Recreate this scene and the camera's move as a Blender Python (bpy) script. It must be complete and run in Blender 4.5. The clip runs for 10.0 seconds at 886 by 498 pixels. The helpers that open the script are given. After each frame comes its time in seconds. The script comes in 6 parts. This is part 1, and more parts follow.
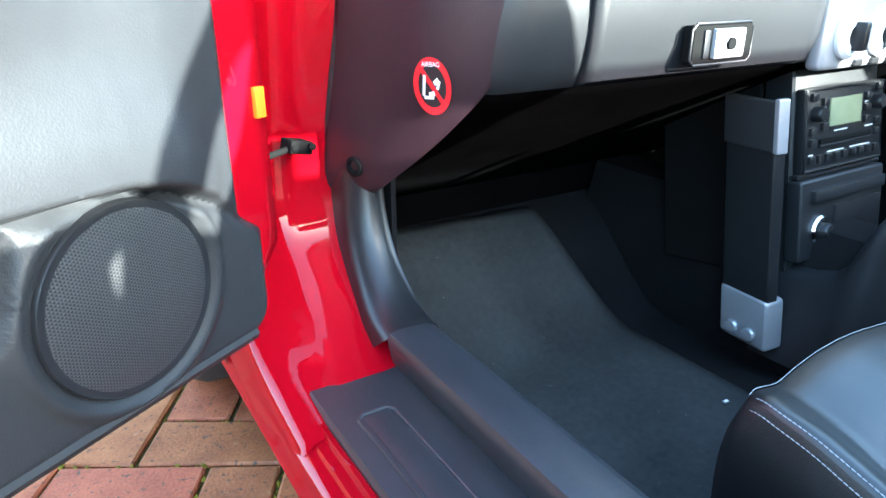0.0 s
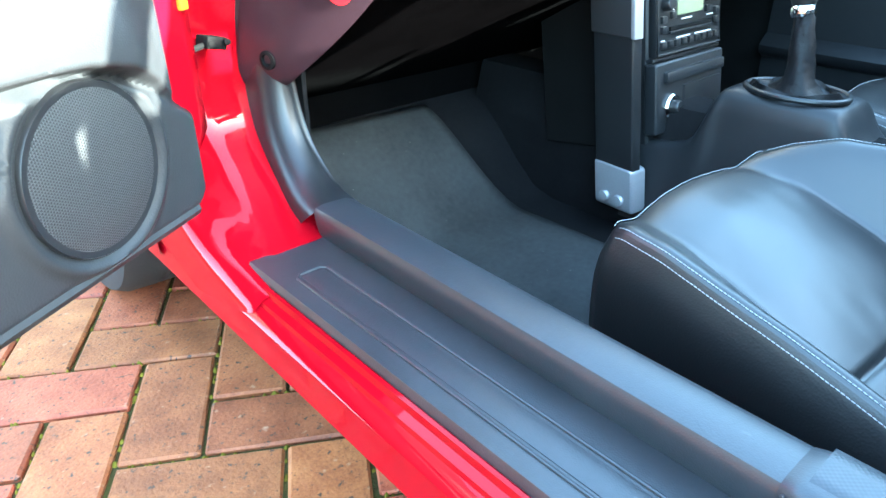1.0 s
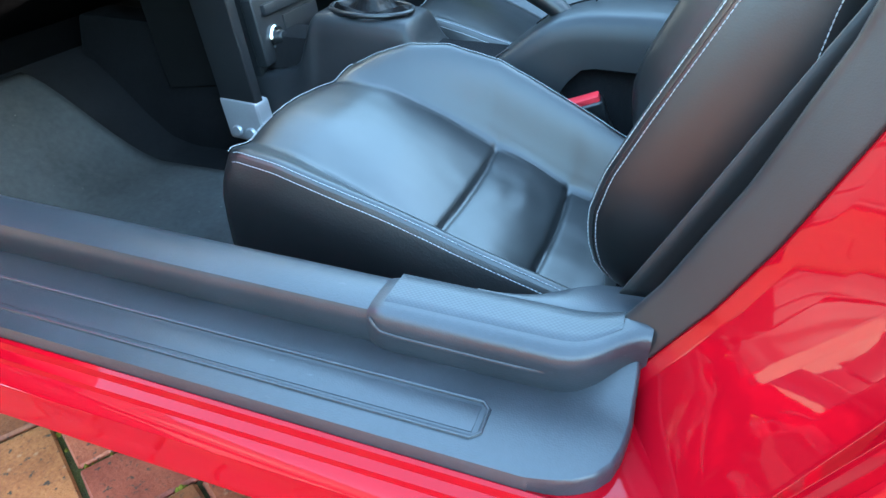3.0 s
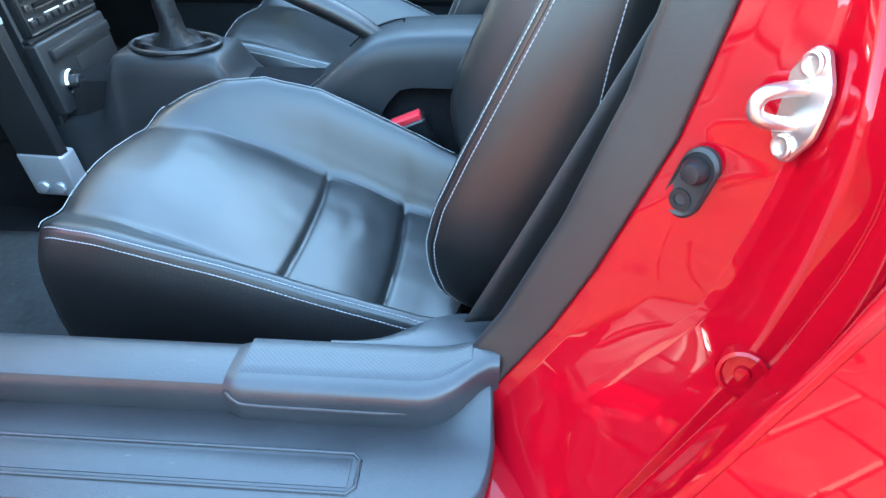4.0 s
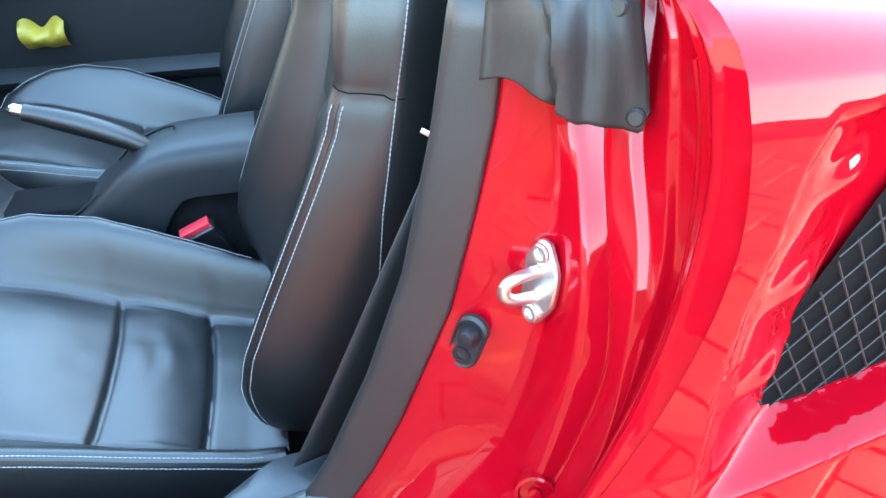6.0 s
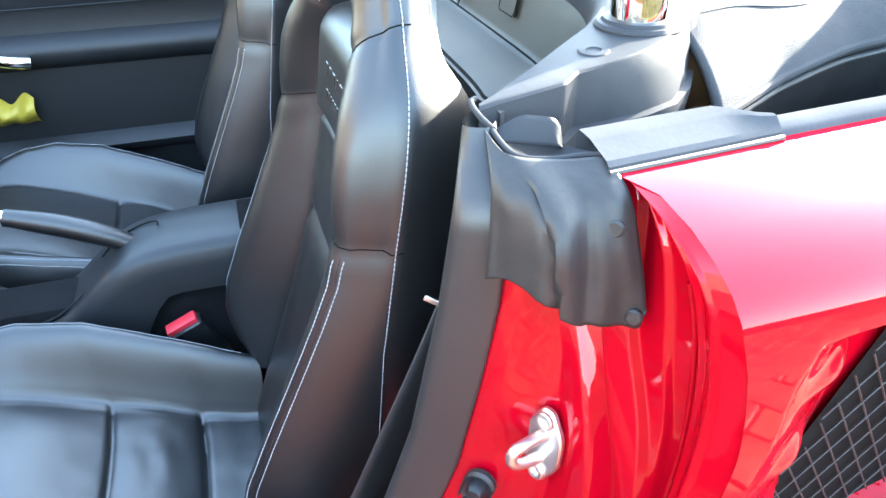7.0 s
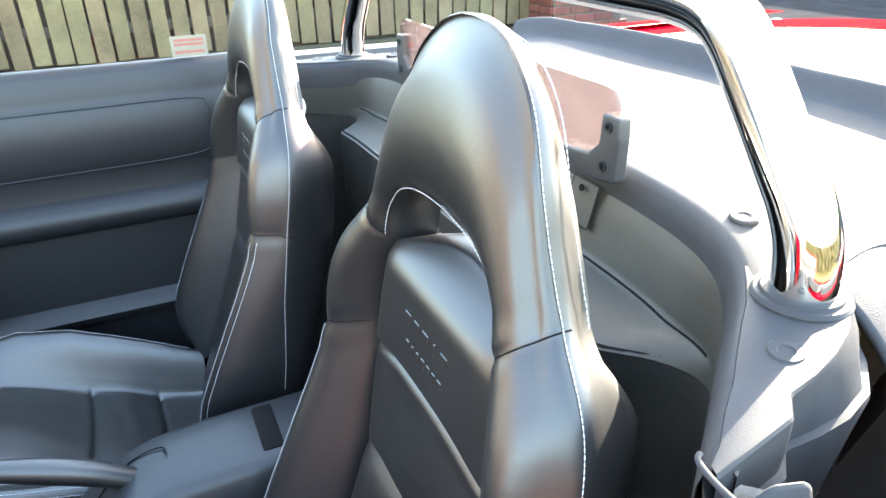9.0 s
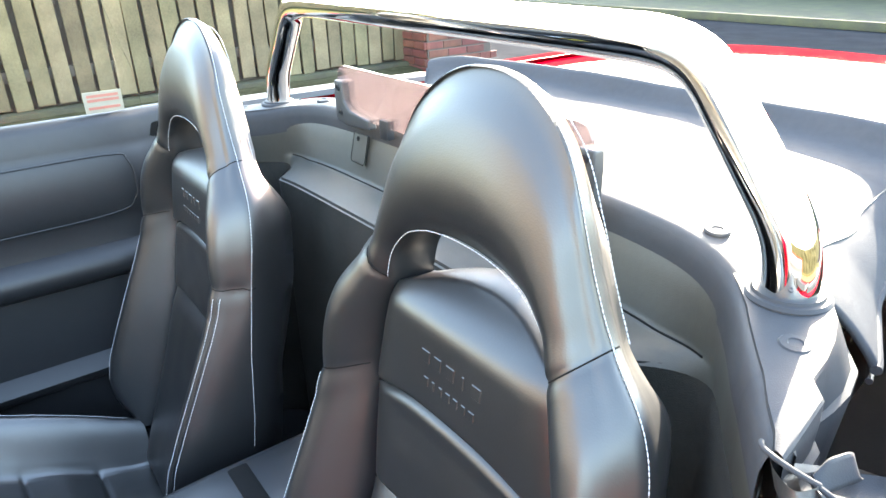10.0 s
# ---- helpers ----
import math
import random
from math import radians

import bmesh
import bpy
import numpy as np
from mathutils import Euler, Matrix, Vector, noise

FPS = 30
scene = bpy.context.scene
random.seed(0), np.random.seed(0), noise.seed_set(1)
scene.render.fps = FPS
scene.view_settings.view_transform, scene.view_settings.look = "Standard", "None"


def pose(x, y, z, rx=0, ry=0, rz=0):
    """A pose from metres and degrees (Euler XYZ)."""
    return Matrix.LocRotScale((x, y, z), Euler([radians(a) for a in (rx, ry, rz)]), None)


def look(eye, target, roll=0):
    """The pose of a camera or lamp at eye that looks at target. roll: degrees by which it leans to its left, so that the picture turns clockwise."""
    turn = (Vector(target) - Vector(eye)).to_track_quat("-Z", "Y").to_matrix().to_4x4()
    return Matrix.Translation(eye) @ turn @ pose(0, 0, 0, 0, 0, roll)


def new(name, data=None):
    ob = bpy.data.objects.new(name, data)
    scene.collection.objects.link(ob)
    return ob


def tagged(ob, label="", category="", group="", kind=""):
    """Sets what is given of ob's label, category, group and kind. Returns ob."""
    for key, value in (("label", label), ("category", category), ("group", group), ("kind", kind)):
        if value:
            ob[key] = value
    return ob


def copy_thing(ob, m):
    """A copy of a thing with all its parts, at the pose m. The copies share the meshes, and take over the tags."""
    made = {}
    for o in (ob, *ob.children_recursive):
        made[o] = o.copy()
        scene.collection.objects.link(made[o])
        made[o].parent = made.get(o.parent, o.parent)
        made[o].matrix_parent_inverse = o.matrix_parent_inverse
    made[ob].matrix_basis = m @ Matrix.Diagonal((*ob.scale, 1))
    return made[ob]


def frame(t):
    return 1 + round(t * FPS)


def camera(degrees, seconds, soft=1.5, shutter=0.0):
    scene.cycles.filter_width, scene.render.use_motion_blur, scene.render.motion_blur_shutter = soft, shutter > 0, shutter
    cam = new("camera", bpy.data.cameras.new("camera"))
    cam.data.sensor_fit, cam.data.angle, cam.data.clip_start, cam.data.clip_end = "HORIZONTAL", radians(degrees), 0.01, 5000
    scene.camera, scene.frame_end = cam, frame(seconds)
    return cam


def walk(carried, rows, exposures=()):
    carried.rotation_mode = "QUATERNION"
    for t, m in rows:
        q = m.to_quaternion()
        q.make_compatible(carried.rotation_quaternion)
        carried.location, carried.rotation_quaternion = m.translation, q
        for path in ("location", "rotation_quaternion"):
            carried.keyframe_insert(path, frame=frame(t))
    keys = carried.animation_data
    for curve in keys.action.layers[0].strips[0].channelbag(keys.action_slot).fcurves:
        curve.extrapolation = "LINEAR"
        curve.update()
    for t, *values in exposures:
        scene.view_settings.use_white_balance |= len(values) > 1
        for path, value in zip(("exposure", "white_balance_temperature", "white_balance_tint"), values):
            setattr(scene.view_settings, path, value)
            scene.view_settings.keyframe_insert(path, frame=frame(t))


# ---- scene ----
cam = camera(66.7, 10.0)
PATH = [
    (0, (-0.942, 0.376, 0.682), (0.022, 1.957, -0.076), -0.1),
    (0.5, (-0.991, 0.336, 0.673), (0.057, 1.812, -0.178), -0.1),
    (1, (-1.029, 0.293, 0.673), (0.132, 1.611, -0.284), -0.1),
    (1.5, (-1.046, 0.264, 0.674), (0.236, 1.414, -0.343), -0.1),
    (2, (-1.061, 0.228, 0.671), (0.336, 1.201, -0.379), -0.0),
    (2.5, (-1.062, 0.19, 0.676), (0.43, 0.973, -0.4), 0.0),
    (2.7, (-1.063, 0.182, 0.679), (0.464, 0.882, -0.406), 0.1),
    (3.8, (-1.048, 0.167, 0.728), (0.591, 0.38, -0.398), -0.8),
    (4, (-1.047, 0.171, 0.738), (0.6, 0.303, -0.388), -0.4),
    (4.5, (-1.044, 0.165, 0.77), (0.6, 0.122, -0.369), -0.4),
    (5, (-1.043, 0.155, 0.802), (0.583, -0.043, -0.346), -0.4),
    (5.5, (-1.036, 0.15, 0.832), (0.573, -0.168, -0.312), -0.2),
    (5.7, (-1.032, 0.153, 0.844), (0.572, -0.215, -0.292), 0.0),
    (6.8, (-0.977, 0.164, 0.949), (0.621, -0.325, -0.149), -0.3),
    (7, (-0.972, 0.169, 0.97), (0.623, -0.345, -0.121), -0.3),
    (7.5, (-0.952, 0.179, 1.01), (0.653, -0.381, -0.044), -0.3),
    (8, (-0.902, 0.207, 1.043), (0.718, -0.411, 0.046), -0.5),
    (8.5, (-0.84, 0.231, 1.056), (0.784, -0.447, 0.106), -0.6),
    (9, (-0.768, 0.257, 1.076), (0.856, -0.489, 0.178), -0.9),
    (9.5, (-0.739, 0.323, 1.095), (0.844, -0.55, 0.238), -1.2),
    (10, (-0.73, 0.365, 1.095), (0.753, -0.697, 0.275), -1.7),
]
EXPOSURES = [(0.0, 4.2, 5900, -2), (0.5, 4.85, 5850, -5), (1.0, 5.08, 5900, -9), (1.5, 4.97, 5950, -9), (2.5, 4.78, 6000, -9), (4.0, 5.0, 6100, -4), (5.7, 4.97, 6250, -3), (7.0, 4.95, 6750, 5), (8.5, 5.03, 7600, 8), (9.5, 4.73, 7400, 8), (10.0, 5.0, 7400, 9)]
walk(cam, [(t, look(eye, target, roll)) for t, eye, target, roll in PATH], EXPOSURES)

# ---- world and sun ----
SUN_AZ, SUN_EL = 69.5, 17.0   # degrees from +x towards -y, and above the ground
sx = math.cos(radians(SUN_EL)) * math.cos(radians(SUN_AZ))
sy = -math.cos(radians(SUN_EL)) * math.sin(radians(SUN_AZ))
sz = math.sin(radians(SUN_EL))
world = bpy.data.worlds.new("sky")
scene.world = world
world.use_nodes = True
wn = world.node_tree.nodes
sky = wn.new("ShaderNodeTexSky")
sky.sky_type = "NISHITA"
sky.sun_disc = False
sky.sun_elevation = radians(SUN_EL)
sky.sun_rotation = math.atan2(sx, sy)
world.node_tree.links.new(sky.outputs[0], wn["Background"].inputs[0])
wn["Background"].inputs[1].default_value = 0.15
sun = bpy.data.lights.new("sun", "SUN")
sun.energy, sun.angle, sun.color = 3.5, radians(0.53), (1.0, 0.95, 0.87)
new("sun", sun).matrix_world = look((sx * 20, sy * 20, sz * 20), (0, 0, 0))


# ---- materials ----
def material(name, color, rough=0.5, metal=0.0, vary=0.15, scale=8.0, bump=0.0, bump_scale=300.0, coat=0.0, tone=None,
             rough_vary=0.0, spec=0.5, voronoi=False, per_object=0.0):
    """A surface with two scales of variation in colour and a fine relief."""
    m = bpy.data.materials.new(name)
    m.use_nodes = True
    nt = m.node_tree
    n, l = nt.nodes, nt.links
    b = n["Principled BSDF"]
    b.inputs["Roughness"].default_value = rough
    b.inputs["Metallic"].default_value = metal
    b.inputs["Specular IOR Level"].default_value = spec
    b.inputs["Coat Weight"].default_value = coat
    b.inputs["Coat Roughness"].default_value = 0.03
    geo = n.new("ShaderNodeNewGeometry")
    big = n.new("ShaderNodeTexNoise")
    big.inputs["Scale"].default_value = scale
    big.inputs["Detail"].default_value = 6
    l.new(geo.outputs["Position"], big.inputs["Vector"])
    fine = n.new("ShaderNodeTexNoise")
    fine.inputs["Scale"].default_value = scale * 14
    fine.inputs["Detail"].default_value = 3
    l.new(geo.outputs["Position"], fine.inputs["Vector"])
    add = n.new("ShaderNodeMath")
    add.operation = "MULTIPLY_ADD"
    add.inputs[1].default_value = 0.5
    l.new(fine.outputs[0], add.inputs[0])
    l.new(big.outputs[0], add.inputs[2])
    ramp = n.new("ShaderNodeMapRange")
    ramp.inputs[1].default_value, ramp.inputs[2].default_value = 0.45, 1.05
    l.new(add.outputs[0], ramp.inputs[0])
    mix = n.new("ShaderNodeMix")
    mix.data_type = "RGBA"
    lo = [c * (1 - vary) for c in color]
    hi = list(tone) if tone else [min(1, c * (1 + vary)) for c in color]
    mix.inputs[6].default_value, mix.inputs[7].default_value = (*lo, 1), (*hi, 1)
    l.new(ramp.outputs[0], mix.inputs[0])
    out = mix.outputs[2]
    if per_object:
        info = n.new("ShaderNodeObjectInfo")
        hsv = n.new("ShaderNodeHueSaturation")
        mr = n.new("ShaderNodeMapRange")
        mr.inputs[3].default_value, mr.inputs[4].default_value = 1 - per_object, 1 + per_object
        l.new(info.outputs["Random"], mr.inputs[0])
        l.new(mr.outputs[0], hsv.inputs["Value"])
        mh = n.new("ShaderNodeMapRange")
        mh.inputs[3].default_value, mh.inputs[4].default_value = 0.485, 0.512
        wob = n.new("ShaderNodeMath")
        wob.operation = "MULTIPLY"
        wob.inputs[1].default_value = 7.31
        fr = n.new("ShaderNodeMath")
        fr.operation = "FRACT"
        l.new(info.outputs["Random"], wob.inputs[0])
        l.new(wob.outputs[0], fr.inputs[0])
        l.new(fr.outputs[0], mh.inputs[0])
        l.new(mh.outputs[0], hsv.inputs["Hue"])
        l.new(out, hsv.inputs["Color"])
        out = hsv.outputs[0]
    l.new(out, b.inputs["Base Color"])
    if rough_vary:
        rr = n.new("ShaderNodeMapRange")
        rr.inputs[3].default_value, rr.inputs[4].default_value = rough - rough_vary, rough + rough_vary
        l.new(big.outputs[0], rr.inputs[0])
        l.new(rr.outputs[0], b.inputs["Roughness"])
    if bump:
        if voronoi:
            tex = n.new("ShaderNodeTexVoronoi")
            tex.inputs["Scale"].default_value = bump_scale
        else:
            tex = n.new("ShaderNodeTexNoise")
            tex.inputs["Scale"].default_value = bump_scale
            tex.inputs["Detail"].default_value = 4
        l.new(geo.outputs["Position"], tex.inputs["Vector"])
        bp = n.new("ShaderNodeBump")
        bp.inputs["Strength"].default_value = bump
        bp.inputs["Distance"].default_value = 0.002
        l.new(tex.outputs[0], bp.inputs["Height"])
        l.new(bp.outputs[0], b.inputs["Normal"])
    return m


LEATHER = material("black_leather", (0.0068, 0.0071, 0.0077), 0.39, spec=0.66, vary=0.2, scale=6, bump=0.045, bump_scale=640, rough_vary=0.06, voronoi=True)
LEATHER_SEAT = material("polished_seat_leather", (0.0068, 0.0071, 0.0077), 0.38, spec=0.85, vary=0.2, scale=6, bump=0.04, bump_scale=640, rough_vary=0.05, voronoi=True)
LEATHER_SIDE = material("black_vinyl", (0.0062, 0.0064, 0.0070), 0.40, spec=0.72, vary=0.2, scale=6, bump=0.08, bump_scale=460, rough_vary=0.06, voronoi=True)
THREAD = material("grey_thread", (0.30, 0.31, 0.32), 0.7, vary=0.2, scale=60)
PLASTIC = material("black_grained_plastic", (0.014, 0.015, 0.017), 0.42, spec=0.38, vary=0.15, scale=5, bump=0.07, bump_scale=800, rough_vary=0.05, voronoi=True)
PLASTIC_SMOOTH = material("black_satin_plastic", (0.012, 0.0125, 0.014), 0.35, vary=0.15, scale=9, bump=0.05, bump_scale=500)
SILL_PLASTIC = material("scuffed_sill_plastic", (0.026, 0.028, 0.033), 0.38, spec=0.65, vary=0.25, scale=14, bump=0.07, bump_scale=620, rough_vary=0.08, voronoi=True)
DASH_SIDE = material("aubergine_black_plastic", (0.024, 0.013, 0.017), 0.42, spec=0.3, vary=0.15, scale=6, bump=0.1, bump_scale=500)
DOOR_VINYL = material("door_vinyl", (0.021, 0.0222, 0.0245), 0.48, spec=0.3, vary=0.15, scale=5, bump=0.08, bump_scale=560, voronoi=True)
RUBBER = material("black_rubber", (0.016, 0.016, 0.017), 0.55, vary=0.25, scale=12, bump=0.15, bump_scale=160)
CARPET = material("black_carpet", (0.010, 0.010, 0.011), 0.95, vary=0.35, scale=10, bump=0.9, bump_scale=900, spec=0.1)
MAT_PILE = material("worn_charcoal_mat", (0.042, 0.045, 0.046), 0.95, vary=0.35, scale=7, bump=0.9, bump_scale=800, spec=0.1)
RED = material("red_car_paint", (0.30, 0.0008, 0.0075), 0.35, vary=0.05, scale=3, coat=0.58, spec=0.0)
CHROME = material("polished_steel", (0.80, 0.80, 0.78), 0.05, metal=1.0, vary=0.03, scale=20, rough_vary=0.02)
ZINC = material("zinc_plated_steel", (0.66, 0.65, 0.63), 0.38, metal=1.0, vary=0.12, scale=60, bump=0.1, bump_scale=300)
SILVER = material("silver_painted_plastic", (0.42, 0.43, 0.45), 0.35, metal=0.5, vary=0.08, scale=20)
SOFT_TOP = material("grey_vinyl_cover", (0.040, 0.041, 0.044), 0.60, spec=0.012, vary=0.15, scale=7, bump=0.22, bump_scale=900, rough_vary=0.08, voronoi=True)
TRIM = material("grained_rear_trim", (0.034, 0.035, 0.038), 0.45, spec=0.04, vary=0.12, scale=6, bump=0.07, bump_scale=900, voronoi=True)
REAR_CARPET = material("rear_bulkhead_carpet", (0.020, 0.019, 0.017), 0.9, vary=0.3, scale=12, bump=0.6, bump_scale=800, spec=0.15)
REAR_VINYL = material("olive_grey_rear_vinyl", (0.034, 0.033, 0.028), 0.52, vary=0.15, scale=9, bump=0.06, bump_scale=700, spec=0.35, voronoi=True)
BRICK = material("clay_paver", (0.29, 0.062, 0.024), 0.58, vary=0.5, scale=16, tone=(0.36, 0.115, 0.048), bump=0.7, bump_scale=170, per_object=0.28, spec=0.42)
JOINT = material("mossy_joint_sand", (0.062, 0.050, 0.036), 0.95, vary=0.4, scale=22, tone=(0.085, 0.085, 0.020), bump=0.9, bump_scale=300, spec=0.1)
WOOD = material("weathered_fence_wood", (0.105, 0.090, 0.052), 0.85, vary=0.35, scale=5, bump=0.5, bump_scale=120, per_object=0.22, spec=0.2)
FENCE_BACK = material("dark_fence_rail", (0.05, 0.043, 0.033), 0.9, vary=0.3, scale=5, bump=0.4, bump_scale=120)
CONCRETE = material("mossy_concrete", (0.055, 0.052, 0.044), 0.9, spec=0.05, vary=0.3, scale=5, tone=(0.065, 0.065, 0.035), bump=0.6, bump_scale=90)
TARMAC = material("tarmac", (0.022, 0.022, 0.023), 0.95, spec=0.0, vary=0.25, scale=3, bump=0.7, bump_scale=220)
WALL_BRICK = material("red_garden_brick", (0.085, 0.027, 0.018), 0.85, vary=0.3, scale=9, bump=0.5, bump_scale=120, per_object=0.2)
MORTAR = material("mortar", (0.055, 0.046, 0.038), 0.9, vary=0.2, scale=9, bump=0.4, bump_scale=150)
GRASS = material("verge_grass", (0.030, 0.032, 0.012), 0.9, spec=0.1, vary=0.5, scale=14, tone=(0.055, 0.050, 0.026))
TYRE = material("tyre_rubber", (0.025, 0.025, 0.026), 0.75, vary=0.25, scale=15, bump=0.2, bump_scale=200)
ORANGE = material("amber_lens", (0.9, 0.22, 0.02), 0.2, vary=0.05, scale=20)
LABEL_RED = material("red_label", (0.62, 0.012, 0.02), 0.4, vary=0.05, scale=40)
LABEL_WHITE = material("white_print", (0.75, 0.75, 0.76), 0.5, vary=0.05, scale=40)
LABEL_BLACK = material("black_print", (0.012, 0.010, 0.012), 0.5, vary=0.05, scale=40)
BUCKLE_RED = material("red_buckle_button", (0.62, 0.03, 0.045), 0.4, vary=0.05, scale=40)
YELLOW = material("yellow_tag", (0.36, 0.27, 0.03), 0.5, vary=0.08, scale=40)
STICKER = material("sun_bleached_sticker", (0.16, 0.15, 0.115), 0.6, vary=0.1, scale=40)
STICKER_RED = material("faded_red_print", (0.22, 0.075, 0.055), 0.6, vary=0.1, scale=40)
LCD = material("greenish_display", (0.23, 0.26, 0.16), 0.25, vary=0.05, scale=60)
# Near-black for black parts; also stands in for shade in holes and slots.
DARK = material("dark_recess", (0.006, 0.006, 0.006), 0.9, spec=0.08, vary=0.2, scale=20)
# Darker than real felt: the footwell's shade is put into the colour.
FELT_SHADE = material("felt_darkened_for_shade", (0.0028, 0.0028, 0.003), 1.0, spec=0.0, vary=0.3, scale=20, bump=0.5, bump_scale=500)
# Shaded copy of the door vinyl; the driver's door gets its shade by colour.
SHADED_VINYL = material("shaded_door_vinyl", (0.0115, 0.012, 0.0135), 0.45, spec=0.32, vary=0.15, scale=5, bump=0.06, bump_scale=560, voronoi=True)
ALLOY = material("alloy_rim", (0.55, 0.55, 0.56), 0.3, metal=0.9, vary=0.06, scale=20)


def clear(name, color, alpha, rough=0.02, ior=1.45):
    m = bpy.data.materials.new(name)
    m.use_nodes = True
    nt = m.node_tree
    b = nt.nodes["Principled BSDF"]
    b.inputs["Base Color"].default_value = (*color, 1)
    b.inputs["Roughness"].default_value = rough
    tr = nt.nodes.new("ShaderNodeBsdfTransparent")
    tr.inputs[0].default_value = (*color, 1)
    gl = nt.nodes.new("ShaderNodeBsdfGlossy")
    gl.inputs["Roughness"].default_value = rough
    fr = nt.nodes.new("ShaderNodeFresnel")
    fr.inputs[0].default_value = ior
    mx = nt.nodes.new("ShaderNodeMixShader")
    nt.links.new(fr.outputs[0], mx.inputs[0])
    nt.links.new(tr.outputs[0], mx.inputs[1])
    nt.links.new(gl.outputs[0], mx.inputs[2])
    mx2 = nt.nodes.new("ShaderNodeMixShader")
    mx2.inputs[0].default_value = 1 - alpha
    nt.links.new(b.outputs[0], mx2.inputs[2])
    nt.links.new(mx.outputs[0], mx2.inputs[1])
    mx2.inputs[0].default_value = alpha
    nt.links.new(mx2.outputs[0], nt.nodes["Material Output"].inputs[0])
    return m


TINTED = clear("tinted_perspex", (0.70, 0.64, 0.66), 0.03)
POST_PLASTIC = material("brown_black_plastic", (0.017, 0.016, 0.016), 0.42, vary=0.15, scale=5, bump=0.05, bump_scale=800, voronoi=True)
DARK_SILVER = material("dark_grey_paint", (0.026, 0.027, 0.029), 0.45, vary=0.1, scale=20)
SEAL_RUBBER = material("matt_grey_seal_rubber", (0.050, 0.053, 0.058), 0.8, spec=0.0, vary=0.15, scale=20, bump=0.05, bump_scale=500)
GAITER = material("crumpled_gaiter_leather", (0.007, 0.007, 0.008), 0.45, spec=0.18, vary=0.3, scale=30, bump=0.8, bump_scale=110)
FLAP_RUBBER = material("worn_grey_rubber", (0.019, 0.0175, 0.0165), 0.5, spec=0.4, vary=0.3, scale=18, bump=0.12, bump_scale=200)
MOSS = material("joint_moss", (0.115, 0.105, 0.012), 0.95, vary=0.5, scale=40, tone=(0.25, 0.21, 0.03), spec=0.1)
# grey-brown of the unseen wall, set for the light it throws back
BOUNCE_WALL = material("bounce_wall_grey", (0.155, 0.137, 0.118), 0.9, vary=0.2, scale=3, bump=0.3, bump_scale=90)
GLASS = clear("window_glass", (0.96, 0.97, 0.96), 0.0, ior=1.15)


def scuffs(m, stretch, lo, hi, tint):
    """Pale scratches with a direction of their own over a material."""
    nt = m.node_tree
    b = nt.nodes["Principled BSDF"]
    geo = nt.nodes.new("ShaderNodeNewGeometry")
    mp = nt.nodes.new("ShaderNodeMapping")
    mp.inputs["Rotation"].default_value = (0.0, 0.0, 0.35)
    mp.inputs["Scale"].default_value = stretch
    nt.links.new(geo.outputs["Position"], mp.inputs["Vector"])
    tex = nt.nodes.new("ShaderNodeTexNoise")
    tex.inputs["Scale"].default_value = 1.0
    tex.inputs["Detail"].default_value = 4
    nt.links.new(mp.outputs[0], tex.inputs["Vector"])
    mr = nt.nodes.new("ShaderNodeMapRange")
    mr.inputs[1].default_value, mr.inputs[2].default_value = lo, hi
    nt.links.new(tex.outputs[0], mr.inputs[0])
    mix = nt.nodes.new("ShaderNodeMix")
    mix.data_type = "RGBA"
    old = b.inputs["Base Color"].links[0].from_socket
    nt.links.new(old, mix.inputs[6])
    mix.inputs[7].default_value = (*tint, 1)
    nt.links.new(mr.outputs[0], mix.inputs[0])
    nt.links.new(mix.outputs[2], b.inputs["Base Color"])


def ribbed(name, pitch):
    """Sill plastic pressed with fine dimples."""
    m = SILL_PLASTIC.copy()
    m.name = name
    nt = m.node_tree
    geo = nt.nodes.new("ShaderNodeNewGeometry")
    sepn = nt.nodes.new("ShaderNodeSeparateXYZ")
    nt.links.new(geo.outputs["Position"], sepn.inputs[0])
    mul = nt.nodes.new("ShaderNodeMath")
    mul.operation = "MULTIPLY"
    mul.inputs[1].default_value = 2 * math.pi / pitch
    nt.links.new(sepn.outputs[1], mul.inputs[0])
    s1 = nt.nodes.new("ShaderNodeMath")
    s1.operation = "SINE"
    nt.links.new(mul.outputs[0], s1.inputs[0])
    mul2 = nt.nodes.new("ShaderNodeMath")
    mul2.operation = "MULTIPLY"
    mul2.inputs[1].default_value = 2 * math.pi / pitch
    nt.links.new(sepn.outputs[0], mul2.inputs[0])
    s2 = nt.nodes.new("ShaderNodeMath")
    s2.operation = "SINE"
    nt.links.new(mul2.outputs[0], s2.inputs[0])
    sn = nt.nodes.new("ShaderNodeMath")
    sn.operation = "MULTIPLY"
    nt.links.new(s1.outputs[0], sn.inputs[0])
    nt.links.new(s2.outputs[0], sn.inputs[1])
    bp = nt.nodes.new("ShaderNodeBump")
    bp.inputs["Strength"].default_value, bp.inputs["Distance"].default_value = 0.18, 0.0005
    nt.links.new(sn.outputs[0], bp.inputs["Height"])
    nt.links.new(bp.outputs[0], nt.nodes["Principled BSDF"].inputs["Normal"])
    return m


scuffs(SILL_PLASTIC, (150.0, 55.0, 150.0), 0.70, 0.88, (0.085, 0.09, 0.095))
scuffs(MAT_PILE, (160.0, 140.0, 160.0), 0.72, 0.80, (0.22, 0.21, 0.19))
scuffs(BRICK, (110.0, 110.0, 110.0), 0.60, 0.70, (0.05, 0.03, 0.022))
scuffs(BRICK, (60.0, 75.0, 60.0), 0.66, 0.82, (0.40, 0.25, 0.16))
